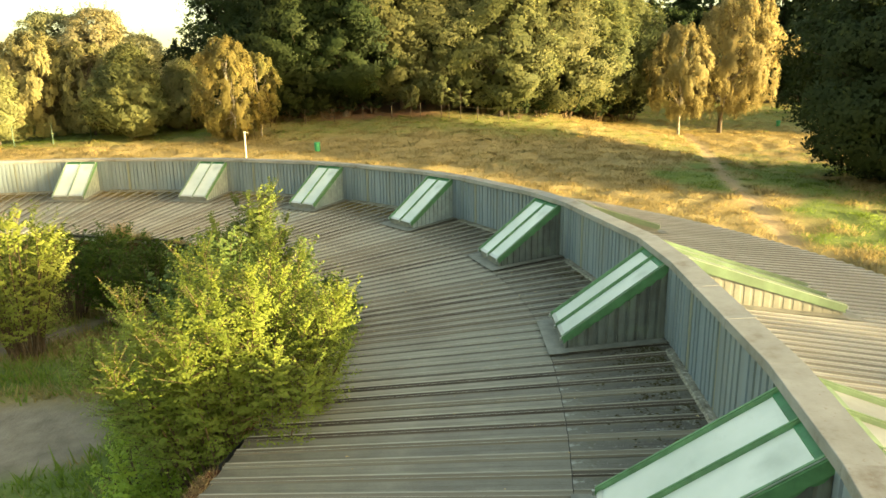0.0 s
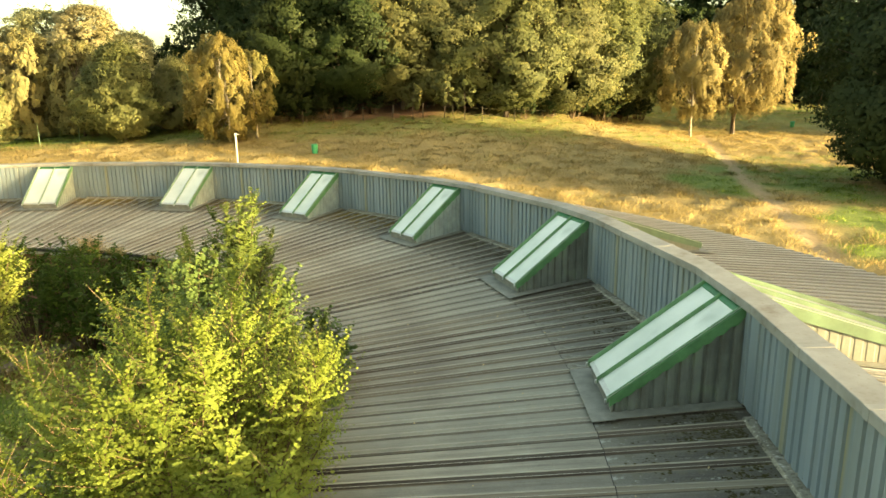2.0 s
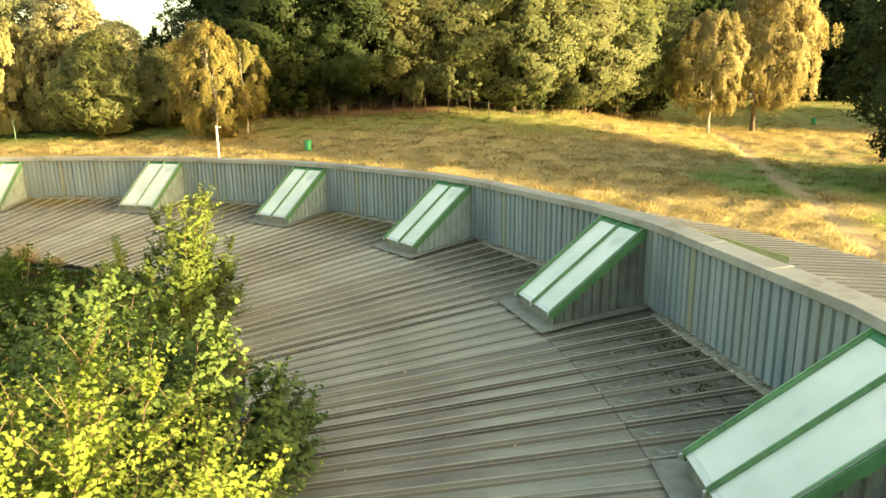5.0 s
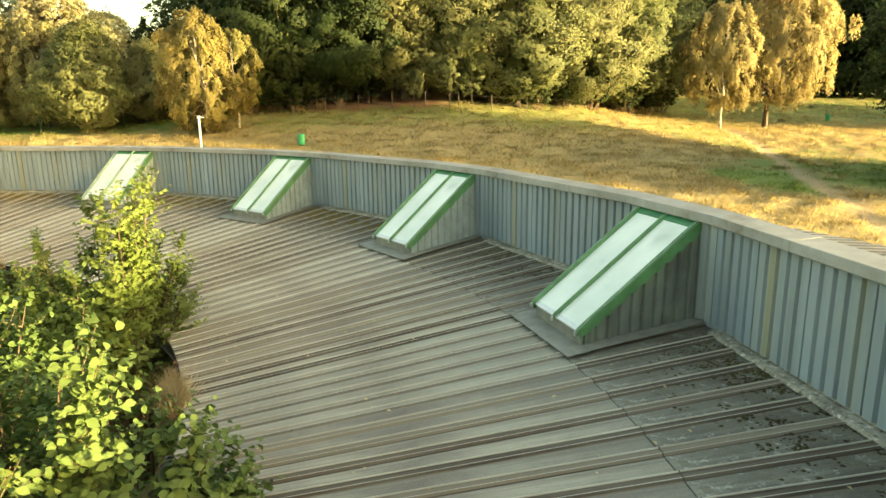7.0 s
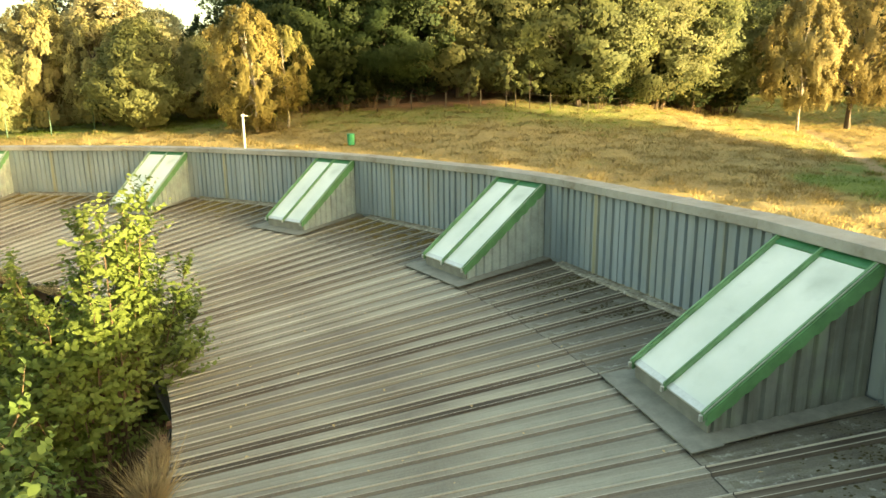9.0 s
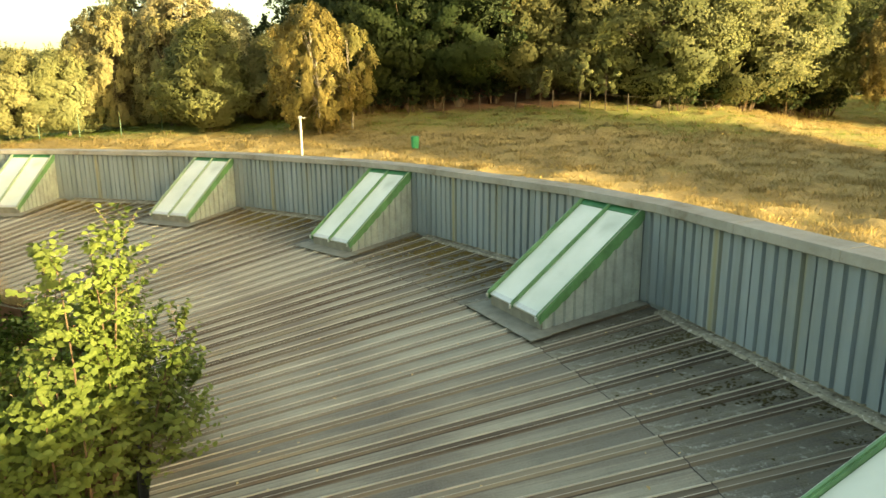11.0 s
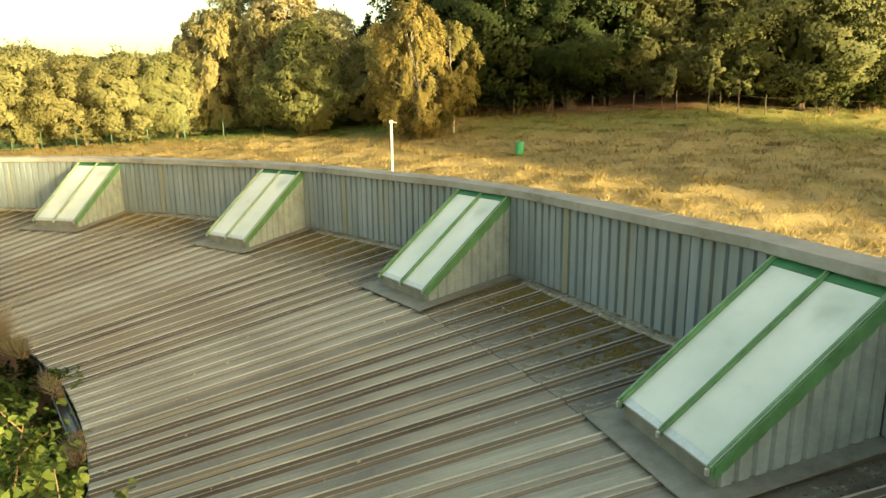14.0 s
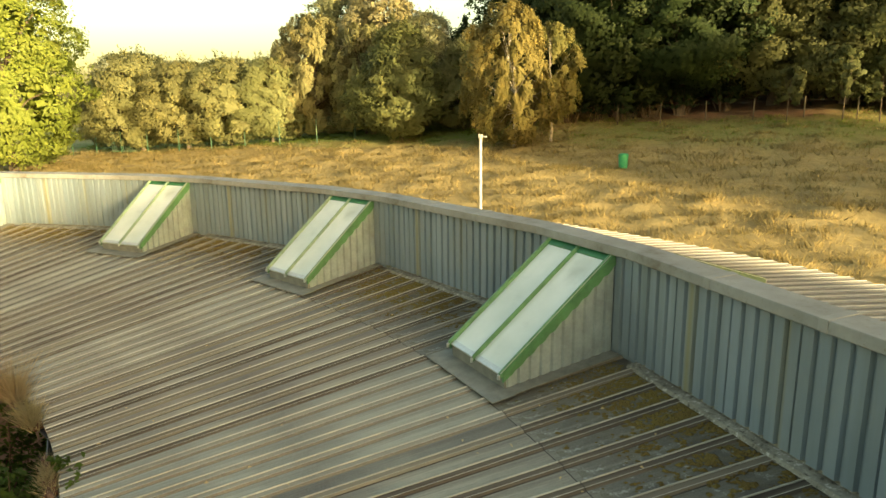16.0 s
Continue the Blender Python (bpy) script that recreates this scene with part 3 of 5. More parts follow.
# ---- walls of the ring ----
def cladding_mesh(name, y0, y1, x, z0, z1, pitch=0.18, depth=0.042):
    """Trapezoidal sheet, standing, its face towards the courtyard (smaller x)."""
    bm = bmesh.new()
    pts = []
    y = y0
    while y < y1 - 0.02:
        for dy, d in ((0.0, 0), (0.115, 0), (0.128, depth), (0.165, depth)):
            if y + dy <= y1:
                pts.append((y + dy, d))
        y += pitch
    pts.append((y1, 0))
    rows = [(bm.verts.new((x + d, yy, z0)), bm.verts.new((x + d, yy, z1))) for yy, d in pts]
    for p, q in zip(rows, rows[1:]):
        bm.faces.new((p[0], q[0], q[1], p[1]))
    me = bpy.data.meshes.new(name)
    bm.normal_update()
    bm.to_mesh(me)
    bm.free()
    return me


# the wall: a facet behind each rooflight, tangent at its middle, and a facet between two rooflights
FACET_A = SKY_W / 2 + 0.30


def facet(half, shift):
    """x and half width of the facet between two rooflights, in the half bay's frame."""
    p = pose(0, 0, 0, 0, 0, -math.degrees(half)) @ Vector((R_WALL + shift, FACET_A, 0))
    return p.x - shift, abs(p.y)


def coping_mesh(x, a, b, mitre_a, mitre_b):
    """One pressed length of coping; its ends are cut along the mitres where two facets meet."""
    bm = bmesh.new()
    prof = [(-0.07, Z_TOP - 0.005), (-0.078, Z_TOP + 0.006), (-0.075, Z_TOP + 0.112), (-0.068, Z_TOP + 0.118), (0.274, Z_TOP + 0.135), (0.28, Z_TOP + 0.128), (0.29, Z_TOP - 0.02), (0.27, Z_TOP - 0.02), (0.26, Z_TOP + 0.10), (-0.05, Z_TOP + 0.09), (-0.05, Z_TOP)]
    g = 0.0015
    prism(bm, [(x + d, a + g - d * mitre_a, z) for d, z in prof], [(x + d, b - g + d * mitre_b, z) for d, z in prof])
    bmesh.ops.recalc_face_normals(bm, faces=bm.faces[:])
    me = bpy.data.meshes.new("coping_length")
    bm.to_mesh(me)
    bm.free()
    me.materials.append(COPING)
    return me


def build_wall():
    wall = tagged(new("wall_clerestory"), "blue-grey ribbed metal clerestory wall with stained coping", "wall", kind="structure")
    zt, zb = Z_TOP + 0.02, Z_FOOT + 0.085

    def put(name, me, m):
        ob = new(name, me)
        ob.parent = wall
        ob.matrix_basis = m

    core = bmesh.new()
    for arc, half, shift in ARCS:
        xb_, wb_ = facet(half, shift)
        mt = math.tan(half / 2)
        n = 5
        panels = []
        for i in range(n):
            a = -wb_ + 2 * wb_ * i / n
            me = cladding_mesh("cladding_panel", a, a + 2 * wb_ / n - 0.004, xb_, zb, zt)
            me.materials.append(CLAD)
            panels.append(me)
        side = []
        for a, b in ((-FACET_A, -SKY_W / 2 + 0.05), (SKY_W / 2 - 0.05, FACET_A)):
            me = cladding_mesh("cladding_panel", a, b, R_WALL, zb, zt)
            me.materials.append(CLAD)
            side.append(me)
        cop_a = coping_mesh(R_WALL, -FACET_A, FACET_A, mt, mt)
        cop_b = [coping_mesh(xb_, -wb_ + 2 * wb_ * i / 3, -wb_ + 2 * wb_ * (i + 1) / 3, mt if i == 0 else 0, mt if i == 2 else 0) for i in range(3)]
        bm = bmesh.new()
        box(bm, (xb_ - 0.083, -0.05, Z_TOP - 0.002), (xb_ + 0.286, 0.05, Z_TOP + 0.121), 0.004)
        for v in bm.verts:
            v.co.z += 0.02 * (v.co.x - xb_) / 0.29 + 0.004
        strap = bpy.data.meshes.new("coping_strap")
        bm.to_mesh(strap)
        bm.free()
        strap.materials.append(COPING)
        bm = bmesh.new()
        ends = []
        for y in (-wb_ + 0.14, wb_ - 0.14):
            ends.append([(xb_ - 0.09, y, roof_z(xb_ - 0.09) + 0.046), (xb_ - 0.085, y, roof_z(xb_ - 0.09) + 0.055), (xb_ + 0.043, y, roof_z(xb_) + 0.060), (xb_ + 0.046, y, roof_z(xb_) + 0.15), (xb_ + 0.049, y, roof_z(xb_) + 0.15), (xb_ + 0.049, y, roof_z(xb_)), (xb_ - 0.11, y, roof_z(xb_ - 0.11) + 0.02)])
        prism(bm, *ends)
        bmesh.ops.recalc_face_normals(bm, faces=bm.faces[:])
        foot = bpy.data.meshes.new("foot_flashing")
        bm.to_mesh(foot)
        bm.free()
        foot.materials.append(FLASH_DIRTY)
        for k in BUILT:
            if (k < 0) == (arc == 1):
                m = bay_matrix(k, True)
                for v in box(core, (xb_ + 0.05, -wb_ - 0.02, -0.3), (xb_ + 0.27, wb_ + 0.02, Z_TOP + 0.05)):
                    v.co = m @ v.co
                if k in BAYS:
                    for me in panels:
                        put("cladding_panel", me, m)
                    for me in cop_b:
                        put("coping_length", me, m)
                    for i in (-1, 1):
                        put("coping_strap", strap, m @ pose(0, i * wb_ / 3, 0))
                    put("foot_flashing", foot, m)
                m = bay_matrix(k)
                for v in box(core, (R_WALL + 0.05, -FACET_A - 0.02, -0.3), (R_WALL + 0.27, FACET_A + 0.02, Z_TOP + 0.05)):
                    v.co = m @ v.co
                if k in BAYS:
                    for me in side:
                        put("cladding_panel", me, m)
                    put("coping_length", cop_a, m)
    part("wall_core", core, CLAD, wall)
    return wall


build_wall()


def build_lower_walls():
    """Plain outer and courtyard walls under the eaves, the gutter and the fascia."""
    for name, r, zt, lab in (("wall_courtyard", R_EAVE + 0.55, roof_z(R_EAVE) - 0.1, "plain brown brick wall to the courtyard"), ("wall_outside", R_OUT - 0.6, out_z(R_OUT) - 0.08, "plain brown brick wall to the meadow")):
        bm = bmesh.new()
        for k in BUILT:
            m = bay_matrix(k)
            w = r * math.tan(HALF) if k >= 0 else (r + SHIFT) * math.tan(HALF_2)
            vs = box(bm, (r - 0.12, -w, -3.3), (r + 0.12, w, zt))
            for v in vs:
                v.co = m @ v.co
        tagged(part(name, bm, plain(name + "_brick", (0.26, 0.15, 0.10), 0.85, 0, 0.3, 6)), lab, "wall", kind="structure")
    gut = tagged(new("gutter"), "dark half-round gutter along the courtyard eave", "gutter", kind="structure")
    prof = [(-0.06 + 0.075 * math.cos(a), -0.03 + 0.075 * math.sin(a)) for a in np.linspace(math.pi, 2 * math.pi, 8)] + [(-0.06 + 0.062 * math.cos(a), -0.03 + 0.062 * math.sin(a)) for a in np.linspace(2 * math.pi, math.pi, 8)]
    for k in BAYS:
        w = (R_EAVE - 0.1) * math.tan(HALF) if k >= 0 else (R_EAVE - 0.1 + SHIFT) * math.tan(HALF_2)
        bm = bmesh.new()
        prism(bm, [(R_EAVE - 0.1 + a, -w, roof_z(R_EAVE) + b - 0.02) for a, b in prof], [(R_EAVE - 0.1 + a, w, roof_z(R_EAVE) + b - 0.02) for a, b in prof])
        bmesh.ops.recalc_face_normals(bm, faces=bm.faces[:])
        g = part("gutter_length", bm, GUTTER, gut)
        g.matrix_basis = bay_matrix(k)
        bm = bmesh.new()
        box(bm, (R_EAVE + 0.0, -w, roof_z(R_EAVE) - 0.26), (R_EAVE + 0.03, w, roof_z(R_EAVE) - 0.05))
        g = part("fascia_board", bm, SOFFIT, gut)
        g.matrix_basis = bay_matrix(k)


build_lower_walls()


# ---- rooflights ----
def build_rooflight(inner=True, cheek_mat=None, bar_mat=None):
    """Local x points outward; the glazing falls from the coping towards smaller x (inner) or larger x (outer)."""
    top_label = "green-framed sloping rooflight with two frosted panes against the clerestory wall" if inner else "sunlit green-framed sloping rooflight on the outer roof slope"
    thing = tagged(new("rooflight"), top_label, "rooflight", "rooflights round the ring")
    w = SKY_W / 2
    frame_mat = GREEN if inner else GREEN_OUT
    if inner:
        sgn, x0, run, zt, zb = -1, R_WALL + 0.0, 1.72, Z_TOP - 0.01, 0.17
        rz = lambda d: roof_z(x0 - d)
    else:
        sgn, x0, run, zt, zb = 1, R_OUT0 - 0.06, 2.75, Z_TOP + 0.06, 0.68
        rz = lambda d: out_z(x0 + d)

    def P(d, u, z):
        return (x0 + sgn * d, u, z)

    def gz(d):
        return zt + (zb - zt) * d / run
    # cheeks: corrugated triangles
    for s, nm in ((-1, "cheek"), (1, "cheek")):
        bm = bmesh.new()
        pts = []
        d = 0.0
        while d < run - 0.06:
            for dd, o in ((0.0, 0.0), (0.10, 0.0), (0.115, 0.038 if inner else 0.006), (0.155, 0.038 if inner else 0.006)):
                if d + dd < run - 0.05:
                    pts.append((d + dd, o))
            d += 0.17
        pts.append((run - 0.05, 0.0))
        rows = []
        for dd, o in pts:
            u = s * (w - 0.015 - o)
            rows.append((bm.verts.new(P(dd, u, rz(dd) + 0.03)), bm.verts.new(P(dd, u, max(gz(dd) - 0.06, rz(dd) + 0.035)))))
        for p, q in zip(rows, rows[1:]):
            bm.faces.new((p[0], q[0], q[1], p[1]))
        part(nm, bm, cheek_mat or (CHEEK if inner else CHEEK_OUT), thing)
        # green verge flashing on the cheek's top edge
        bm = bmesh.new()
        prism(bm, [P(0, s * (w - 0.02), gz(0) - 0.13), P(0, s * (w + 0.012), gz(0) - 0.13), P(0, s * (w + 0.012), gz(0) + 0.03), P(0, s * (w - 0.02), gz(0) + 0.03)],
              [P(run, s * (w - 0.02), gz(run) - 0.09), P(run, s * (w + 0.012), gz(run) - 0.09), P(run, s * (w + 0.012), gz(run) + 0.03), P(run, s * (w - 0.02), gz(run) + 0.03)])
        bmesh.ops.recalc_face_normals(bm, faces=bm.faces[:])
        part("verge_flashing", bm, frame_mat, thing, "green painted verge flashing")
        # stained paint running down over the cheek's ribs in scallops
        if inner:
            bm = bmesh.new()
            uu = s * (w - 0.008)
            strip = []
            for d in np.linspace(0.01, run - 0.12, 61):
                drop = 0.012 + 0.05 * abs(math.sin(math.pi * d / 0.17)) ** 0.7 * (1 - 0.5 * d / run)
                strip.append((bm.verts.new(P(d, uu, gz(d) - 0.09)), bm.verts.new(P(d, uu, gz(d) - 0.12 + 0.03 * d / run - drop))))
            for p_, q_ in zip(strip, strip[1:]):
                bm.faces.new((p_[0], p_[1], q_[1], q_[0]))
            part("verge_scallop", bm, frame_mat, thing)
    # glazing bars: two sides and the middle
    for u, wd in ((-w + 0.028, 0.05), (0.0, 0.034), (w - 0.028, 0.05)):
        bm = bmesh.new()
        for lo, hi, h0, h1 in ((-wd / 2, wd / 2, -0.02, 0.045), (-wd / 4, wd / 4, 0.045, 0.065)):
            prism(bm, [P(0.0, u + lo, gz(0) + h0), P(0.0, u + hi, gz(0) + h0), P(0.0, u + hi, gz(0) + h1), P(0.0, u + lo, gz(0) + h1)],
                  [P(run + 0.03, u + lo, gz(run + 0.03) + h0), P(run + 0.03, u + hi, gz(run + 0.03) + h0), P(run + 0.03, u + hi, gz(run + 0.03) + h1), P(run + 0.03, u + lo, gz(run + 0.03) + h1)])
        bmesh.ops.recalc_face_normals(bm, faces=bm.faces[:])
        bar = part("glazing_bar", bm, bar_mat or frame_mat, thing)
        if u:
            bm = bmesh.new()
            off = math.copysign(wd * 0.5 - 0.008, u)
            prism(bm, [P(0.04, u + off - 0.006, gz(0.04) + 0.045), P(0.04, u + off + 0.006, gz(0.04) + 0.045), P(0.04, u + off + 0.006, gz(0.04) + 0.055), P(0.04, u + off - 0.006, gz(0.04) + 0.055)],
                  [P(run + 0.03, u + off - 0.006, gz(run + 0.03) + 0.045), P(run + 0.03, u + off + 0.006, gz(run + 0.03) + 0.045), P(run + 0.03, u + off + 0.006, gz(run + 0.03) + 0.055), P(run + 0.03, u + off - 0.006, gz(run + 0.03) + 0.055)])
            bmesh.ops.recalc_face_normals(bm, faces=bm.faces[:])
            part("bar_trim", bm, ALU, bar, "thin bright aluminium trim")
        # end clip
        bm = bmesh.new()
        box(bm, (0, 0, 0), (0.03, 0.035, 0.06), 0.004)
        for v in bm.verts:
            v.co = Vector(P(run + 0.03 + v.co.x, u - 0.0175 + v.co.y, gz(run + 0.03) - 0.03 + v.co.z))
        part("end_clip", bm, ALU, bar, "small bright end clip")
    # head flashing
    bm = bmesh.new()
    prism(bm, [P(-0.02, -w, gz(0) + 0.02), P(0.11, -w, gz(0.11) + 0.018), P(0.11, -w, gz(0.11) - 0.01), P(-0.02, -w, gz(0) - 0.04)],
          [P(-0.02, w, gz(0) + 0.02), P(0.11, w, gz(0.11) + 0.018), P(0.11, w, gz(0.11) - 0.01), P(-0.02, w, gz(0) - 0.04)])
    bmesh.ops.recalc_face_normals(bm, faces=bm.faces[:])
    part("head_flashing", bm, GREEN_HEAD if inner else frame_mat, thing)
    # panes
    for a, b in ((-w + 0.06, -0.022), (0.022, w - 0.06)):
        bm = bmesh.new()
        prism(bm, [P(0.02, a, gz(0.02)), P(0.02, b, gz(0.02)), P(0.02, b, gz(0.02) - 0.02), P(0.02, a, gz(0.02) - 0.02)],
              [P(run, a, gz(run)), P(run, b, gz(run)), P(run, b, gz(run) - 0.02), P(run, a, gz(run) - 0.02)])
        bmesh.ops.recalc_face_normals(bm, faces=bm.faces[:])
        pane = part("pane", bm, PANE if inner else PANE_OUT, thing, "frosted pale green glass pane" if inner else "translucent pane on the sunny outer slope")
        bm = bmesh.new()
        prism(bm, [P(run - 0.045, a, gz(run - 0.045) + 0.002), P(run - 0.045, b, gz(run - 0.045) + 0.002), P(run - 0.045, b, gz(run - 0.045) + 0.014), P(run - 0.045, a, gz(run - 0.045) + 0.014)],
              [P(run + 0.012, a, gz(run + 0.012) + 0.002), P(run + 0.012, b, gz(run + 0.012) + 0.002), P(run + 0.012, b, gz(run + 0.012) + 0.014), P(run + 0.012, a, gz(run + 0.012) + 0.014)])
        bmesh.ops.recalc_face_normals(bm, faces=bm.faces[:])
        part("sill_trim", bm, ALU, pane, "bright aluminium sill trim")
    # front upstand
    bm = bmesh.new()
    prism(bm, [P(run - 0.06, -w + 0.02, rz(run)), P(run - 0.03, -w + 0.02, rz(run)), P(run - 0.03, -w + 0.02, gz(run) - 0.015), P(run - 0.06, -w + 0.02, gz(run) - 0.015)],
          [P(run - 0.06, w - 0.02, rz(run)), P(run - 0.03, w - 0.02, rz(run)), P(run - 0.03, w - 0.02, gz(run) - 0.015), P(run - 0.06, w - 0.02, gz(run) - 0.015)])
    bmesh.ops.recalc_face_normals(bm, faces=bm.faces[:])
    part("front_upstand", bm, FLASH, thing)
    # apron and side flashings lying on the ribs
    bm = bmesh.new()
    h = 0.06
    prism(bm, [P(run - 0.05, -w - 0.20, rz(run - 0.05) + h), P(run + 0.27, -w - 0.20, rz(run + 0.27) + h), P(run + 0.27, -w - 0.20, rz(run + 0.27) + h - 0.012), P(run - 0.05, -w - 0.20, rz(run - 0.05) + h - 0.012)],
          [P(run - 0.05, w + 0.20, rz(run - 0.05) + h), P(run + 0.27, w + 0.20, rz(run + 0.27) + h), P(run + 0.27, w + 0.20, rz(run + 0.27) + h - 0.012), P(run - 0.05, w + 0.20, rz(run - 0.05) + h - 0.012)])
    bmesh.ops.recalc_face_normals(bm, faces=bm.faces[:])
    part("apron_flashing", bm, FLASH, thing)
    for s in (-1, 1):
        bm = bmesh.new()
        a, b = sorted((s * (w - 0.03), s * (w + 0.17)))
        prism(bm, [P(0, a, rz(0) + h - 0.002), P(0, b, rz(0) + h - 0.002), P(0, b, rz(0) + h - 0.014), P(0, a, rz(0) + h - 0.014)],
              [P(run - 0.05, a, rz(run - 0.05) + h - 0.002), P(run - 0.05, b, rz(run - 0.05) + h - 0.002), P(run - 0.05, b, rz(run - 0.05) + h - 0.014), P(run - 0.05, a, rz(run - 0.05) + h - 0.014)])
        bmesh.ops.recalc_face_normals(bm, faces=bm.faces[:])
        part("side_flashing", bm, FLASH, thing)
    return thing


# bays past 3 take the bar green lightened for distance
for bays, cheek_mat, bar_mat in (([k for k in BAYS if k <= 1], CHEEK_STAINED, BAR_GREEN), ([2, 3], CHEEK, BAR_GREEN), ([k for k in BAYS if k > 3], CHEEK, BAR_PALE_AFAR)):
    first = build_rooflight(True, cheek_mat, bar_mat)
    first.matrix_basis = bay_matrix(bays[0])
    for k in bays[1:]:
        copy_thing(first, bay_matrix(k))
first = build_rooflight(False)
first.matrix_basis = bay_matrix(-2)
for k in range(-1, 5):
    copy_thing(first, bay_matrix(k))


# ---- plants ----
def leaf_mesh(name, centres, normals, sizes, mats, aspect=0.62, jitter=0.9, rng=None, oval=False, bough=0.6, along=None, slim=False):
    """Many small leaves in one mesh: a bent diamond each, an oval folded along its midrib, or a slim blade; along gives their long axes."""
    n = len(centres)
    normals = normals / (np.linalg.norm(normals, axis=1)[:, None] + 1e-9)
    d = normals + jitter * rng.normal(size=(n, 3))
    d /= np.linalg.norm(d, axis=1)[:, None]
    d *= np.where((d * normals).sum(1) < 0, -1.0, 1.0)[:, None]
    t = rng.normal(size=(n, 3)) if along is None else along + 0.25 * rng.normal(size=(n, 3))
    t -= d * (t * d).sum(1)[:, None]
    t /= np.linalg.norm(t, axis=1)[:, None] + 1e-9
    b = np.cross(t, d)
    s = sizes[:, None]
    bend = d * s * 0.22
    if oval:
        w = b * s * aspect * 0.5
        v = np.stack([centres - t * s * 0.5, centres - t * s * 0.22 + w * 0.85 + bend * 0.7, centres + t * s * 0.16 + w * 0.9 + bend * 0.7, centres + t * s * 0.5 - bend * 0.5,
                      centres + t * s * 0.16 - w * 0.9 + bend * 0.7, centres - t * s * 0.22 - w * 0.85 + bend * 0.7], 1).reshape(-1, 3)
        idx = (np.arange(n)[:, None] * 6 + np.array([0, 1, 2, 3, 0, 3, 4, 5])).ravel()
        per, quads = 6, 2 * n
    elif slim:
        w = b * s * aspect * 0.5
        v = np.stack([centres - t * s * 0.4 - w, centres - t * s * 0.4 + w, centres + t * s * 0.6], 1).reshape(-1, 3)
        idx = np.arange(3 * n)
        per, quads = 3, n
    else:
        v = np.stack([centres - t * s * 0.5, centres + b * s * aspect * 0.5 + bend, centres + t * s * 0.5, centres - b * s * aspect * 0.5 + bend], 1).reshape(-1, 3)
        idx = np.arange(4 * n)
        per, quads = 4, n
    me = bpy.data.meshes.new(name)
    me.vertices.add(per * n)
    me.vertices.foreach_set("co", v.astype(np.float32).ravel())
    sides = 3 if slim else 4
    me.loops.add(sides * quads)
    me.loops.foreach_set("vertex_index", idx.astype(np.int32))
    me.polygons.add(quads)
    me.polygons.foreach_set("loop_start", np.arange(0, sides * quads, sides, dtype=np.int32))
    me.polygons.foreach_set("loop_total", np.full(quads, sides, dtype=np.int32))
    for m in mats:
        me.materials.append(m)
    me.update(calc_edges=True)
    # leaves of one bough share most of its shading direction
    soft = bough * normals + (1 - bough) * d
    soft /= np.linalg.norm(soft, axis=1)[:, None]
    me.normals_split_custom_set_from_vertices(np.repeat(soft, per, 0).tolist())
    return me


def unit(v):
    return v / (np.linalg.norm(v, axis=-1, keepdims=True) + 1e-9)


def crown_radius(kind, u):
    """Share of the spread that the crown fills at the height u, from -1 at its foot to 1 at its top."""
    if kind == "cone":
        return (1 - u) ** 0.62 * min(1.0, (1 + u) * 2.2) ** 0.5 * 0.82
    if kind == "birch":
        return max(0.0, 1 - abs(u) ** 3.2) ** 0.5 * (1.0 - 0.12 * u)
    return max(0.0, 1 - abs(u) ** 2.6) ** 0.5 * (1.0 - 0.16 * u)


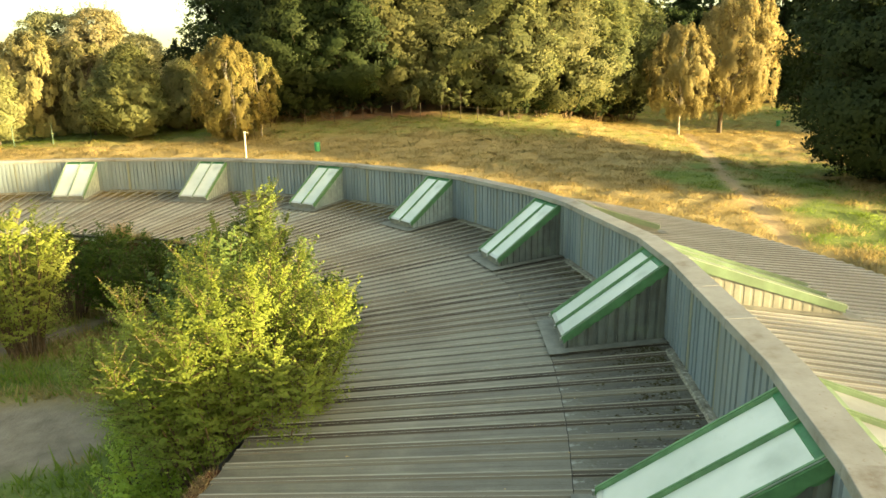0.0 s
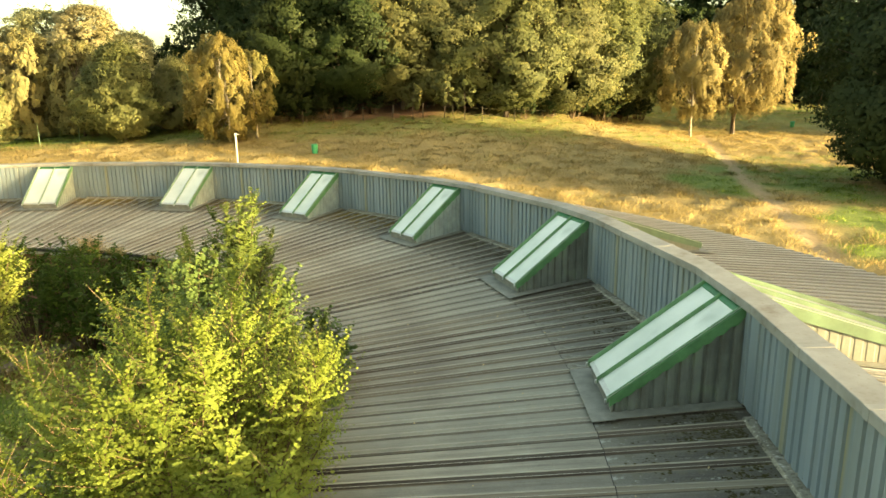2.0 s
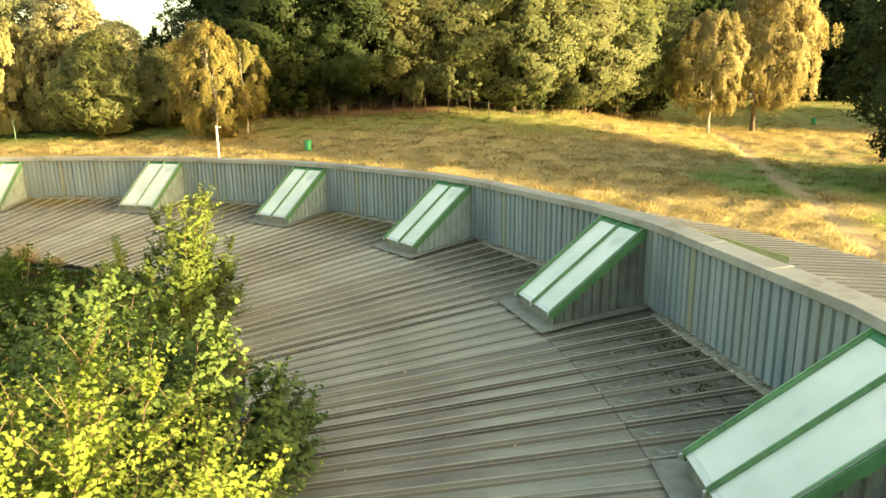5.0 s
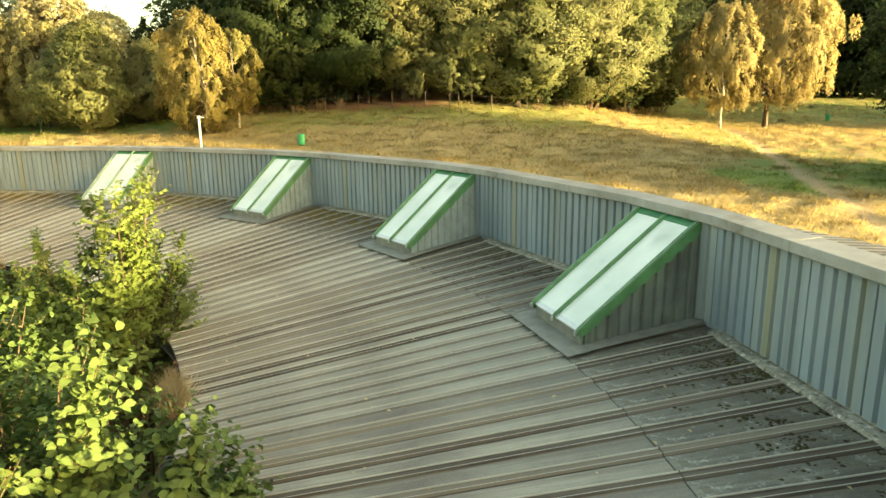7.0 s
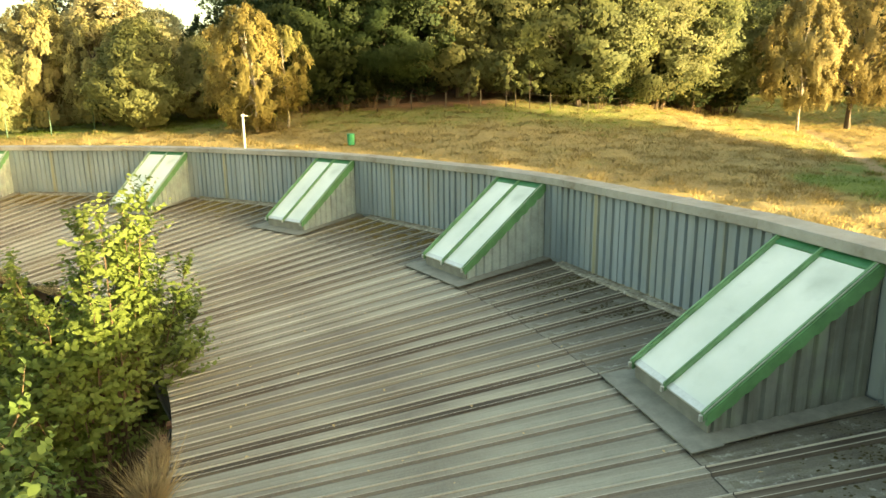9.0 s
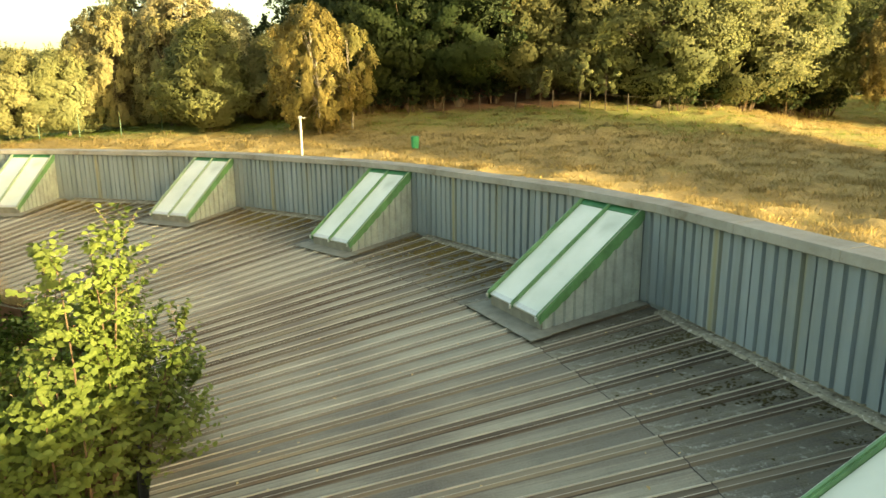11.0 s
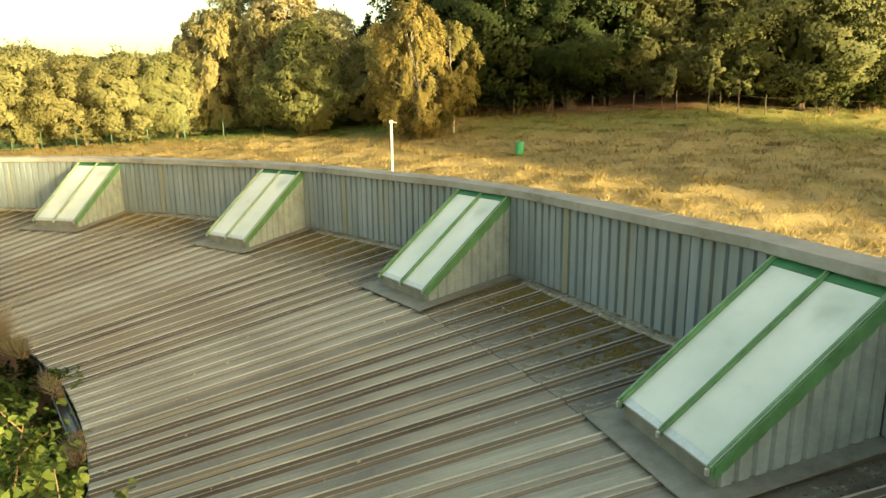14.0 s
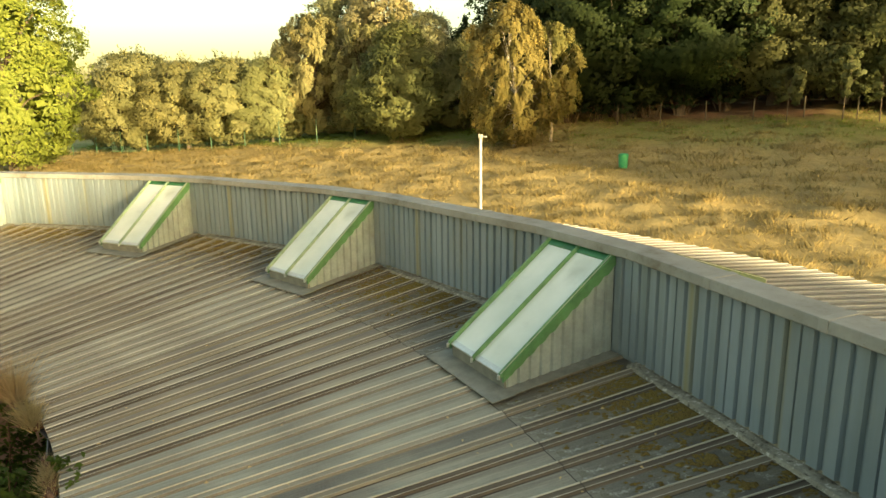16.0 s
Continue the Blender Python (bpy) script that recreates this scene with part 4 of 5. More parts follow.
def make_tree(name, height, spread, seed, mat, leaf, count, bark=BARK, clear=0.15, kind="round", trunk_r=0.02, clumps=95, lean=(0.0, 0.0)):
    """Trunk and limbs carry clumps of foliage set over an uneven crown; the leaves sit on the clumps' outer sides,
    and larger leaves fill the crown's inside. Birches hang their leaves on strands below the clumps."""
    rng = np.random.default_rng(seed)
    tree = new(name)
    bm = bmesh.new()
    top = height * 0.86
    path = [(0, 0, -0.4)]
    for i in range(1, 8):
        f = i / 7
        path.append((lean[0] * f * f + rng.normal() * 0.018 * height * f, lean[1] * f * f + rng.normal() * 0.018 * height * f, top * f))
    tube(bm, path, [height * trunk_r * (1.25 if i == 0 else 1 - 0.9 * i / 7) for i in range(8)], 8)
    limbs = bmesh.new()
    low_z = height * clear
    mid_z, half_z = (height + low_z) / 2, (height - low_z) / 2
    centres, radii = [], []
    for i in range(clumps):
        u = 1 - 2 * (i + 0.5) / clumps
        a = i * 2.399963 + 0.8 * rng.random()
        d = Vector((math.cos(a), math.sin(a), u))
        big = 1 + 0.42 * noise.noise(d * 1.4 + Vector((seed, 0, 0))) + 0.22 * noise.noise(d * 3.1 + Vector((0, seed, 0)))
        depth = 0.95 - 0.30 * rng.random() ** 2.0
        r = spread * (0.115 + 0.14 * rng.random() ** 1.6) * (1.0 if kind != "birch" else 0.85)
        rad = spread * crown_radius(kind, u * 0.97) * big * depth - 0.35 * r
        f = (mid_z + u * half_z) / height
        c = Vector((math.cos(a) * rad + lean[0] * f, math.sin(a) * rad + lean[1] * f, mid_z + u * (half_z - 0.7 * r) * (0.93 + 0.09 * big)))
        c.z = max(c.z, low_z + 0.5 * r, 0.45)
        centres.append(c[:])
        radii.append(r)
        if i % 4 == 0:
            j = max(2, min(6, int(c.z / height * 7 * 0.8)))
            base = Vector(path[j])
            k_limb = height * (0.0032 if kind == "birch" else 0.006)
            tube(limbs, [base, base.lerp(c, 0.5) + Vector((0, 0, 0.03 * height)), c], [k_limb, k_limb * 0.65, k_limb * 0.25], 5)
    part("trunk", bm, bark, tree)
    part("branch_frame", limbs, bark if kind == "birch" else BARK, tree)
    centres, radii = np.array(centres), np.array(radii)
    axis = np.array([0, 0, mid_z - 0.15 * half_z])
    outward = unit((centres - axis) * np.array([1, 1, 0.8]))
    pick = rng.choice(clumps, size=count, p=radii ** 2 / (radii ** 2).sum())
    if kind == "birch":
        m = 12
        pick = pick[:count // m]
        d = unit(rng.normal(size=(len(pick), 3)) + 0.7 * outward[pick])
        q = centres[pick] + d * (radii[pick] * (0.55 + 0.5 * rng.random(len(pick))))[:, None]
        ln = (0.25 + height * 0.07 * rng.random(len(pick)) ** 1.3)
        sarr = np.linspace(0, 1, m)
        drift = rng.normal(size=(len(pick), 1, 2)) * 0.10 + outward[pick][:, None, :2] * 0.10
        pts = np.repeat(q[:, None, :], m, 1)
        pts[:, :, :2] += drift * sarr[None, :, None] + rng.normal(size=(len(pick), m, 2)) * 0.055
        pts[:, :, 2] -= ln[:, None] * sarr[None, :]
        nrm = np.repeat((0.5 * d + 0.8 * outward[pick])[:, None, :], m, 1).reshape(-1, 3)
        pts = pts.reshape(-1, 3)
        along = np.tile([0.0, 0.0, -1.0], (len(pts), 1)) + 0.5 * rng.normal(size=(len(pts), 3))
        ok = pts[:, 2] > max(0.25, low_z * 0.55)
    else:
        d = unit(unit(rng.normal(size=(count, 3))) + 0.50 * outward[pick] + np.array([0, 0, 0.12]))
        stray = np.where(rng.random(count) < 0.16, 0.55 * rng.random(count) ** 1.5, 0.0)
        lump = np.array([noise.noise(Vector(v)) for v in d * 2.6 + centres[pick] * 3.0])
        pts = centres[pick] + d * (radii[pick] * (0.74 + 0.38 * rng.random(count) + stray + 0.34 * lump))[:, None] * np.array([1.12, 1.12, 0.60])
        nrm = 0.50 * d + 0.85 * outward[pick] + np.array([0, 0, 0.22])
        along = None
        ok = (pts[:, 2] > 0.15) & (lump > -0.42)
    pts, nrm = pts[ok], nrm[ok]
    along = rng.normal(size=(len(pts), 3)) if along is None else along[ok]
    if kind != "birch":
        # leafy shoots that break the outline
        m, ns = 16, 34 + int(spread * 22)
        pick = rng.choice(clumps, size=ns)
        way = unit(outward[pick] + 0.45 * rng.normal(size=(ns, 3)) + np.array([0, 0, 0.55]))
        q = centres[pick] + way * (radii[pick] * 0.85)[:, None]
        f = np.tile(np.linspace(0, 1, m), (ns, 1)) * (spread * (0.10 + 0.11 * rng.random(ns)))[:, None]
        shoot = (q[:, None, :] + f[:, :, None] * way[:, None, :]).reshape(-1, 3) + rng.normal(size=(ns * m, 3)) * leaf * 0.45
        pts, nrm = np.concatenate([pts, shoot]), np.concatenate([nrm, np.repeat(way + outward[pick], m, 0)])
        along = np.concatenate([along, np.repeat(way, m, 0) + 0.6 * rng.normal(size=(ns * m, 3))])
    sizes = leaf * (0.7 + 0.6 * rng.random(len(pts)))
    # inner foliage
    k = 1300 if kind != "birch" else 420
    pick = rng.choice(clumps, size=k)
    inner = (centres[pick] - axis) * (0.45 + 0.42 * rng.random(k))[:, None] + axis
    pts, nrm = np.concatenate([pts, inner]), np.concatenate([nrm, outward[pick] + np.array([0, 0, 0.1])])
    sizes = np.concatenate([sizes, spread * (0.13 + 0.07 * rng.random(k)) * (0.6 if kind == "birch" else 1.0)])
    along = np.concatenate([along, rng.normal(size=(k, 3))])
    me = leaf_mesh("crown", pts, nrm, sizes, [mat], 0.72, 0.6, rng, bough=0.80, along=along, slim=True)
    c = new("crown", me)
    c.parent = tree
    return tree


def plant_tree(tree, x, y, turn, scale=1.0, first_one=False):
    m = pose(x, y, ground_z(x, y), 0, 0, turn)
    if first_one:
        tree.matrix_basis = m @ Matrix.Scale(scale, 4)
        return tree
    c = copy_thing(tree, m)
    c.scale = (scale, scale, scale * 1.0)
    return c


def grove(tree, places, label, category="tree", group=""):
    for i, (x, y, turn, s) in enumerate(places):
        t = plant_tree(tree, x, y, turn, s, i == 0)
        tagged(t, label, category, group)


oak_a = make_tree("oak_tree", 15, 5.4, 11, LEAF_OAK_SHADED, 0.23, 50000, clear=0.03, clumps=210)
oak_c = make_tree("oak_tree", 14, 5.0, 24, LEAF_OAK_SHADED, 0.23, 46000, clear=0.11, clumps=200)
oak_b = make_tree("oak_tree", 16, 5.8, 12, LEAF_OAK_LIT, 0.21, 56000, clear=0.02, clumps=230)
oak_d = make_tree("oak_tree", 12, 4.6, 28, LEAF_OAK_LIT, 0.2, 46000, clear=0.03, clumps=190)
oak_far = make_tree("oak_tree", 15, 5.4, 21, LEAF_OAK_SHADED, 0.55, 6500, clear=0.03, clumps=70)
# coarse tree for the unseen row that only casts shade
shade_screen = make_tree("oak_tree", 15, 6.0, 27, LEAF_OAK_SHADED, 1.1, 3600, clear=0.02, clumps=70)
pale = make_tree("ash_tree", 10, 3.4, 13, LEAF_PALE, 0.165, 40000, clear=0.02, clumps=180)
pale_low = make_tree("ash_tree", 7.2, 3.6, 23, LEAF_BELT, 0.15, 40000, clear=0.03, clumps=180)
belt_birch = make_tree("birch_tree", 9.4, 3.2, 18, LEAF_WEEP, 0.17, 42000, BARK, 0.0, "birch", 0.014, 140)
lime = make_tree("lime_tree", 14.5, 5.8, 22, LEAF_LIME, 0.2, 48000, clear=0.03, clumps=110)
maple = make_tree("maple_tree", 7.9, 3.7, 14, LEAF_MAPLE, 0.17, 42000, clear=0.02, kind="cone", clumps=190)
birch_r = make_tree("birch_tree", 11.2, 3.3, 15, LEAF_BIRCH, 0.16, 42000, BIRCH_BARK, 0.20, "birch", 0.012, 120)
birch_big = make_tree("birch_tree", 13.9, 5.2, 19, LEAF_BIRCH, 0.18, 62000, BARK, 0.17, "birch", 0.017, 170, (1.4, 0.0))
birch_l = make_tree("birch_tree", 8.4, 2.6, 16, LEAF_BIRCH_G, 0.145, 34000, BIRCH_BARK, 0.06, "birch", 0.011, 125, (-0.5, 0.0))
birch_s = make_tree("birch_tree", 7.0, 1.7, 26, LEAF_BIRCH_G, 0.14, 15000, BIRCH_BARK, 0.22, "birch", 0.013, 45)
dark_r = make_tree("oak_tree", 13.6, 6.9, 17, LEAF_OAK_SHADED, 0.23, 50000, clear=0.0, clumps=130)
sapling = make_tree("sapling", 3.6, 1.0, 29, LEAF_OAK_LIT, 0.16, 3600, clear=0.32, trunk_r=0.010, clumps=24)

grove(oak_a, [(-13, 66, 0, 1), (-6.5, 70.5, 200, 1.1), (-18.8, 69.5, 40, 1.0)],
      "dark green broadleaf tree of the dense wood behind the meadow", group="trees of the wood")
grove(oak_c, [(-8.5, 65.5, 100, 1.0), (-16.2, 65.2, 10, 0.72), (0.5, 71, 230, 1.25)],
      "dark green broadleaf tree of the dense wood behind the meadow", group="trees of the wood")
grove(oak_far, [(-10, 74, 150, 1.2), (-1, 76, 260, 1.2), (8, 78, 10, 1.25), (22, 92, 70, 1.05), (33, 103, 160, 0.95), (42, 106, 20, 1.2), (17, 86, 330, 1.15), (52, 105, 220, 1.2), (60, 102, 120, 1.2), (38, 104, 130, 0.95), (47, 105, 250, 1.1), (56, 104, 40, 1.0), (66, 99, 300, 1.0), (14, 82, 80, 1.15), (-21.5, 66.5, 75, 0.46), (-24.5, 67.5, 200, 0.48)],
      "tall dark green tree deep in the wood", group="trees of the wood")
grove(oak_b, [(0.8, 68, 0, 0.95), (11.3, 69.5, 230, 1.0)],
      "broadleaf tree with sunlit yellow-green turning leaves at the wood's edge", group="trees of the wood")
grove(oak_d, [(6.4, 66.5, 120, 1.1), (-3.2, 67.6, 260, 1.2), (16.2, 73, 40, 1.12), (20.5, 79, 200, 1.15)],
      "rounded tree with sunlit yellow-green turning leaves at the wood's edge", group="trees of the wood")
grove(pale, [(-31.5, 66, 80, 1.1), (-37, 68, 160, 1.1), (-28, 66.5, 240, 0.84), (-37.9, 62.6, 300, 0.76), (-34.4, 67, 20, 0.9)],
      "pale yellow-green tree in the belt beside the meadow", group="trees of the belt")
grove(pale_low, [(-51, 58, 0, 1.12), (-46, 58.4, 200, 0.97), (-41.8, 59, 140, 0.95), (-57, 60, 90, 0.9), (-38.6, 60.2, 60, 0.9)],
      "low olive-gold tree in the belt beside the meadow", group="trees of the belt")
grove(belt_birch, [(-35.8, 62.2, 0, 1.0), (-31.2, 62.5, 200, 0.86)], "weeping olive-gold birch tree in the belt beside the meadow", group="trees of the belt")
# out of view: added and sized to block sun from roof, wall and field
grove(shade_screen, [(45, 38.5, 120, 1.0), (40, 35.0, 210, 0.8), (31, 15.5, 60, 0.66), (32.5, 12.2, 150, 0.67), (34.5, 9.0, 20, 0.66), (31, 8.2, 200, 0.60), (32, 3.4, 20, 0.47), (33.5, 5.8, 70, 0.48), (33.5, 1.2, 170, 0.43), (31, -1.0, 40, 0.42), (33.5, -3.5, 310, 0.43), (33.5, -8.0, 30, 0.44), (33.5, -12.0, 130, 0.44), (32, -6.0, 100, 0.45), (31, -10.0, 250, 0.45), (32, -13.5, 200, 0.45), (31, -17.5, 20, 0.45), (62, 71, 10, 1.0), (69, 69, 80, 1.0), (78, 72, 20, 1.1)], "unseen broadleaf tree added to shade the roof and meadow", group="trees beside the path")
grove(lime, [(-51, 47, 0, 1.0)], "large bright yellow-green tree beside the belt", group="trees of the belt")
grove(maple, [(-26.3, 59.6, 0, 1.0), (-22.8, 62.5, 130, 0.8)], "dense maple tree with yellow-green leaves beside the meadow", group="trees of the belt")
grove(birch_l, [(-16.5, 56.2, 0, 1.0)], "slender weeping birch tree with olive-gold leaves and white trunk", group="birches")
grove(birch_s, [(-14.9, 58.1, 140, 1.0)], "small greenish weeping birch tree with a thin white trunk", group="birches")
grove(birch_r, [(25.4, 70.4, 0, 1.0)], "golden autumn birch tree with pale trunk standing on the meadow", group="birches")
grove(birch_big, [(31.0, 73.5, 0, 1.0)], "tall golden autumn birch tree with dark trunk on the meadow", group="birches")
grove(dark_r, [(30.6, 43.0, 0, 1.04)], "large dark shaded tree at the meadow's edge", group="trees beside the path")
grove(sapling, [(-2.2, 62.4, 0, 0.85), (0.6, 62.8, 90, 1.1), (2.4, 63.2, 200, 1.0)], "young oak sapling with yellow-green leaves by the fence", group="saplings by the fence")


def make_shrub(name, height, spread, seed, mat, leaf, count, shoots=30, low=0.25, tilt=0.0, fall=0.38, oval=False, spires=0):
    """Arching stems from the ground carry side twigs, and the leaves stand in rows along the twigs."""
    rng = np.random.default_rng(seed)
    thing = new(name)
    bm = bmesh.new()
    pts, nrm, axes = [], [], []
    per = 11
    twigs = max(1, count // shoots // per)
    for i in range(shoots):
        a = rng.random() * 2 * math.pi
        out = spread * math.sqrt(rng.random())
        h = height * (1.0 - fall * (out / spread) ** 2) * (0.74 + 0.26 * rng.random()) * (1 + tilt * math.cos(a) * out / spread)
        if i < spires:
            h, out = height * (1.0 + 0.07 * rng.random()), out * 0.6
        foot = Vector((math.cos(a) * out * 0.25, math.sin(a) * out * 0.25, 0))
        tip = Vector((math.cos(a) * out, math.sin(a) * out, h))
        ctrl = foot.lerp(tip, 0.5) + Vector((rng.normal() * 0.15 - math.cos(a) * 0.10 * out, rng.normal() * 0.15 - math.sin(a) * 0.10 * out, 0.16 * h))
        path = [foot.lerp(ctrl, t).lerp(ctrl.lerp(tip, t), t) for t in np.linspace(0, 1, 7)]
        tube(bm, path, [0.028, 0.024, 0.02, 0.015, 0.011, 0.007, 0.003], 5)
        for j in range(twigs):
            t = low + (1 - low) * rng.random() ** 0.75
            q = foot.lerp(ctrl, t).lerp(ctrl.lerp(tip, t), t)
            ba = a + rng.normal() * 1.3
            up = 0.25 + 0.55 * rng.random() + (1.2 if t > 0.93 else 0.0)
            side = Vector((math.cos(ba), math.sin(ba), up)).normalized()
            ln = (0.22 + 0.42 * rng.random() ** 1.3) * (1.25 - 0.7 * t) * min(1.5, max(1.0, spread * 0.8))
            e = q + side * ln
            if j % 4 == 0:
                tube(bm, [q, e], [0.006, 0.002], 3)
            f = np.linspace(0.12, 1.02, per) + 0.04 * rng.normal(size=per)
            turn_ = np.arange(per) * math.pi + 0.5 * rng.normal(size=per)
            s_np = np.array(side)
            flat = np.array([-s_np[1], s_np[0], 0.0]) / (math.hypot(s_np[0], s_np[1]) + 1e-6)
            off = np.cos(turn_)[:, None] * flat[None, :] + 0.35 * s_np[None, :] + 0.25 * rng.normal(size=(per, 3))
            off /= np.linalg.norm(off, axis=1)[:, None]
            pts.append(np.array(q)[None, :] + f[:, None] * np.array(e - q)[None, :] + off * leaf * 0.55)
            axes.append(off)
            nrm.append(np.tile(s_np * 0.35 + np.array([math.cos(a) * 0.35, math.sin(a) * 0.35, 0.65]), (per, 1)))
    part("stem", bm, TWIG, thing)
    pts, nrm, axes = np.concatenate(pts), np.concatenate(nrm), np.concatenate(axes)
    ok = pts[:, 2] > 0.1
    me = leaf_mesh("leaves", pts[ok], nrm[ok], leaf * (0.65 + 0.6 * rng.random(ok.sum())), [mat], 0.72, 0.45, rng, oval, 0.7, axes[ok])
    c = new("leaves", me)
    c.parent = thing
    return thing


SHRUBS = [
    # x, y, height, spread, seed, material, leaf, count, stems, lowest leaves, tilt, fall, spires, label
    (-3.15, 9.7, 5.3, 2.15, 31, LEAF_SHRUB, 0.046, 90000, 70, 0.40, 0.0, 0.26, 0, "bright yellow-green deciduous shrub against the courtyard eave"),
    (-3.3, 12.7, 4.6, 1.65, 33, LEAF_SHRUB_LIT, 0.078, 27000, 56, 0.30, 0.0, 0.30, 0, "broad-leaved yellow-green shrub spreading over the courtyard eave"),
    (-5.1, 14.8, 4.6, 1.4, 45, LEAF_SHRUB_LIT, 0.076, 15000, 44, 0.35, 0.0, 0.30, 0, "broad-leaved yellow-green shrub spreading over the courtyard eave"),
    (-5.25, 18.3, 4.7, 1.35, 34, LEAF_SHRUB_UP, 0.064, 31000, 58, 0.36, 0.0, 0.26, 3, "upright leafy shrub with tall shoots beside the eave"),
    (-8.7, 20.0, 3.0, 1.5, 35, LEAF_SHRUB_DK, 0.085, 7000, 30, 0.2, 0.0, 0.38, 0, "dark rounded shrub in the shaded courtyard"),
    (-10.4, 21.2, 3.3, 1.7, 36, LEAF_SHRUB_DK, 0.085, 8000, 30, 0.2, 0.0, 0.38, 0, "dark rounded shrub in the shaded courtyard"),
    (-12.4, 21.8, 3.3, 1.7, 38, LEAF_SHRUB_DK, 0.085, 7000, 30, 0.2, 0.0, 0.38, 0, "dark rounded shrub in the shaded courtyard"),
    (-11.9, 18.4, 4.55, 1.9, 37, LEAF_SHRUB, 0.085, 17000, 40, 0.10, 0.0, 0.34, 0, "tall yellow-green shrub in the courtyard"),
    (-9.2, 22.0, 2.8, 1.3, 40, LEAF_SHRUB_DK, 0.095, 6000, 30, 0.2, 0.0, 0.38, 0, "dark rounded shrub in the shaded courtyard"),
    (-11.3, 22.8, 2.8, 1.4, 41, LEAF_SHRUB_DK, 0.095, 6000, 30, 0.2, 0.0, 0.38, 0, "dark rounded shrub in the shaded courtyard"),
    (-7.4, 20.9, 2.6, 1.1, 42, LEAF_SHRUB_MID, 0.085, 6000, 30, 0.2, 0.0, 0.38, 0, "low leafy shrub below the courtyard eave"),
    (-4.1, 8.2, 2.2, 0.95, 43, LEAF_SHRUB_MID, 0.065, 9000, 30, 0.2, 0.0, 0.38, 0, "low green shrub under the courtyard eave"),
    (-4.5, 9.9, 2.7, 1.1, 44, LEAF_SHRUB_MID, 0.065, 9000, 30, 0.2, 0.0, 0.38, 0, "low green shrub under the courtyard eave"),
    (-4.9, 7.6, 1.9, 0.9, 47, LEAF_SHRUB_MID, 0.062, 8000, 28, 0.2, 0.0, 0.38, 0, "low green shrub under the courtyard eave"),
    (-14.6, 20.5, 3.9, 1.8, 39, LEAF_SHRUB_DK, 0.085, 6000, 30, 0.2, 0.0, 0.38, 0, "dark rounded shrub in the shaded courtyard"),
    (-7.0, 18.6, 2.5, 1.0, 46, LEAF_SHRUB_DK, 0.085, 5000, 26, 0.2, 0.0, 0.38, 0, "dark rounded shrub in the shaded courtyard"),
]
for x, y, h, sp, seed, mat, leaf, cnt, stems, low, tilt, fall, spires, lab in SHRUBS:
    s = make_shrub("shrub", h, sp, seed, mat, leaf, cnt, stems, low, tilt, fall, mat in (LEAF_SHRUB_LIT, LEAF_SHRUB_UP), spires)
    s.matrix_basis = pose(x, y, ground_z(x, y))
    tagged(s, lab, "shrub", "shrubs in the courtyard")


# ---- meadow grass ----
def grass_mesh(name, roots, heights, mat, rng, blades=5, scatter=0.12, wide=1.0, splay=0.55, soft=0.0):
    """Tufts of blades; with soft, the blades of a tuft fall outward and share the shading of its mound, leaned to the
    sun.
    """
    n = len(roots) * blades
    shift = np.concatenate([rng.normal(size=(n, 2)), np.zeros((n, 1))], 1)
    root = np.repeat(roots, blades, 0) + shift * scatter
    h = np.repeat(heights, blades) * (0.6 + 0.7 * rng.random(n))
    a = rng.random(n) * 2 * math.pi
    w = wide * (0.012 + 0.02 * rng.random(n))
    side = np.stack([np.cos(a), np.sin(a), np.zeros(n)], 1) * w[:, None]
    lean = (rng.normal(size=(n, 3)) * splay * (0.6 if soft else 1.0) + soft * shift * 0.45) * h[:, None] + np.array([-0.12, 0.06, 0]) * h[:, None]
    lean[:, 2] = h
    v = np.stack([root - side, root + side, root + lean], 1).reshape(-1, 3)
    me = bpy.data.meshes.new(name)
    me.vertices.add(3 * n)
    me.vertices.foreach_set("co", v.astype(np.float32).ravel())
    me.loops.add(3 * n)
    me.loops.foreach_set("vertex_index", np.arange(3 * n, dtype=np.int32))
    me.polygons.add(n)
    me.polygons.foreach_set("loop_start", np.arange(0, 3 * n, 3, dtype=np.int32))
    me.polygons.foreach_set("loop_total", np.full(n, 3, dtype=np.int32))
    me.materials.append(mat)
    me.update(calc_edges=True)
    if soft:
        # normals tipped sunward, so the tufts take more light than their blades would
        nn = unit(shift * 0.55 + np.array([0.45, -0.25, 0.55]) * 0.8 + 0.2 * rng.normal(size=(n, 3)))
        me.normals_split_custom_set_from_vertices(np.repeat(nn, 3, 0).tolist())
    return me


def meadow_z(x, y):
    """Height of the meadow's tussocky skin."""
    return ground_z(x, y) + 0.25 * noise.noise((x * 0.07, y * 0.07, 3)) + 0.26 * max(-0.3, noise.noise((x * 0.8, y * 0.8, 0)))


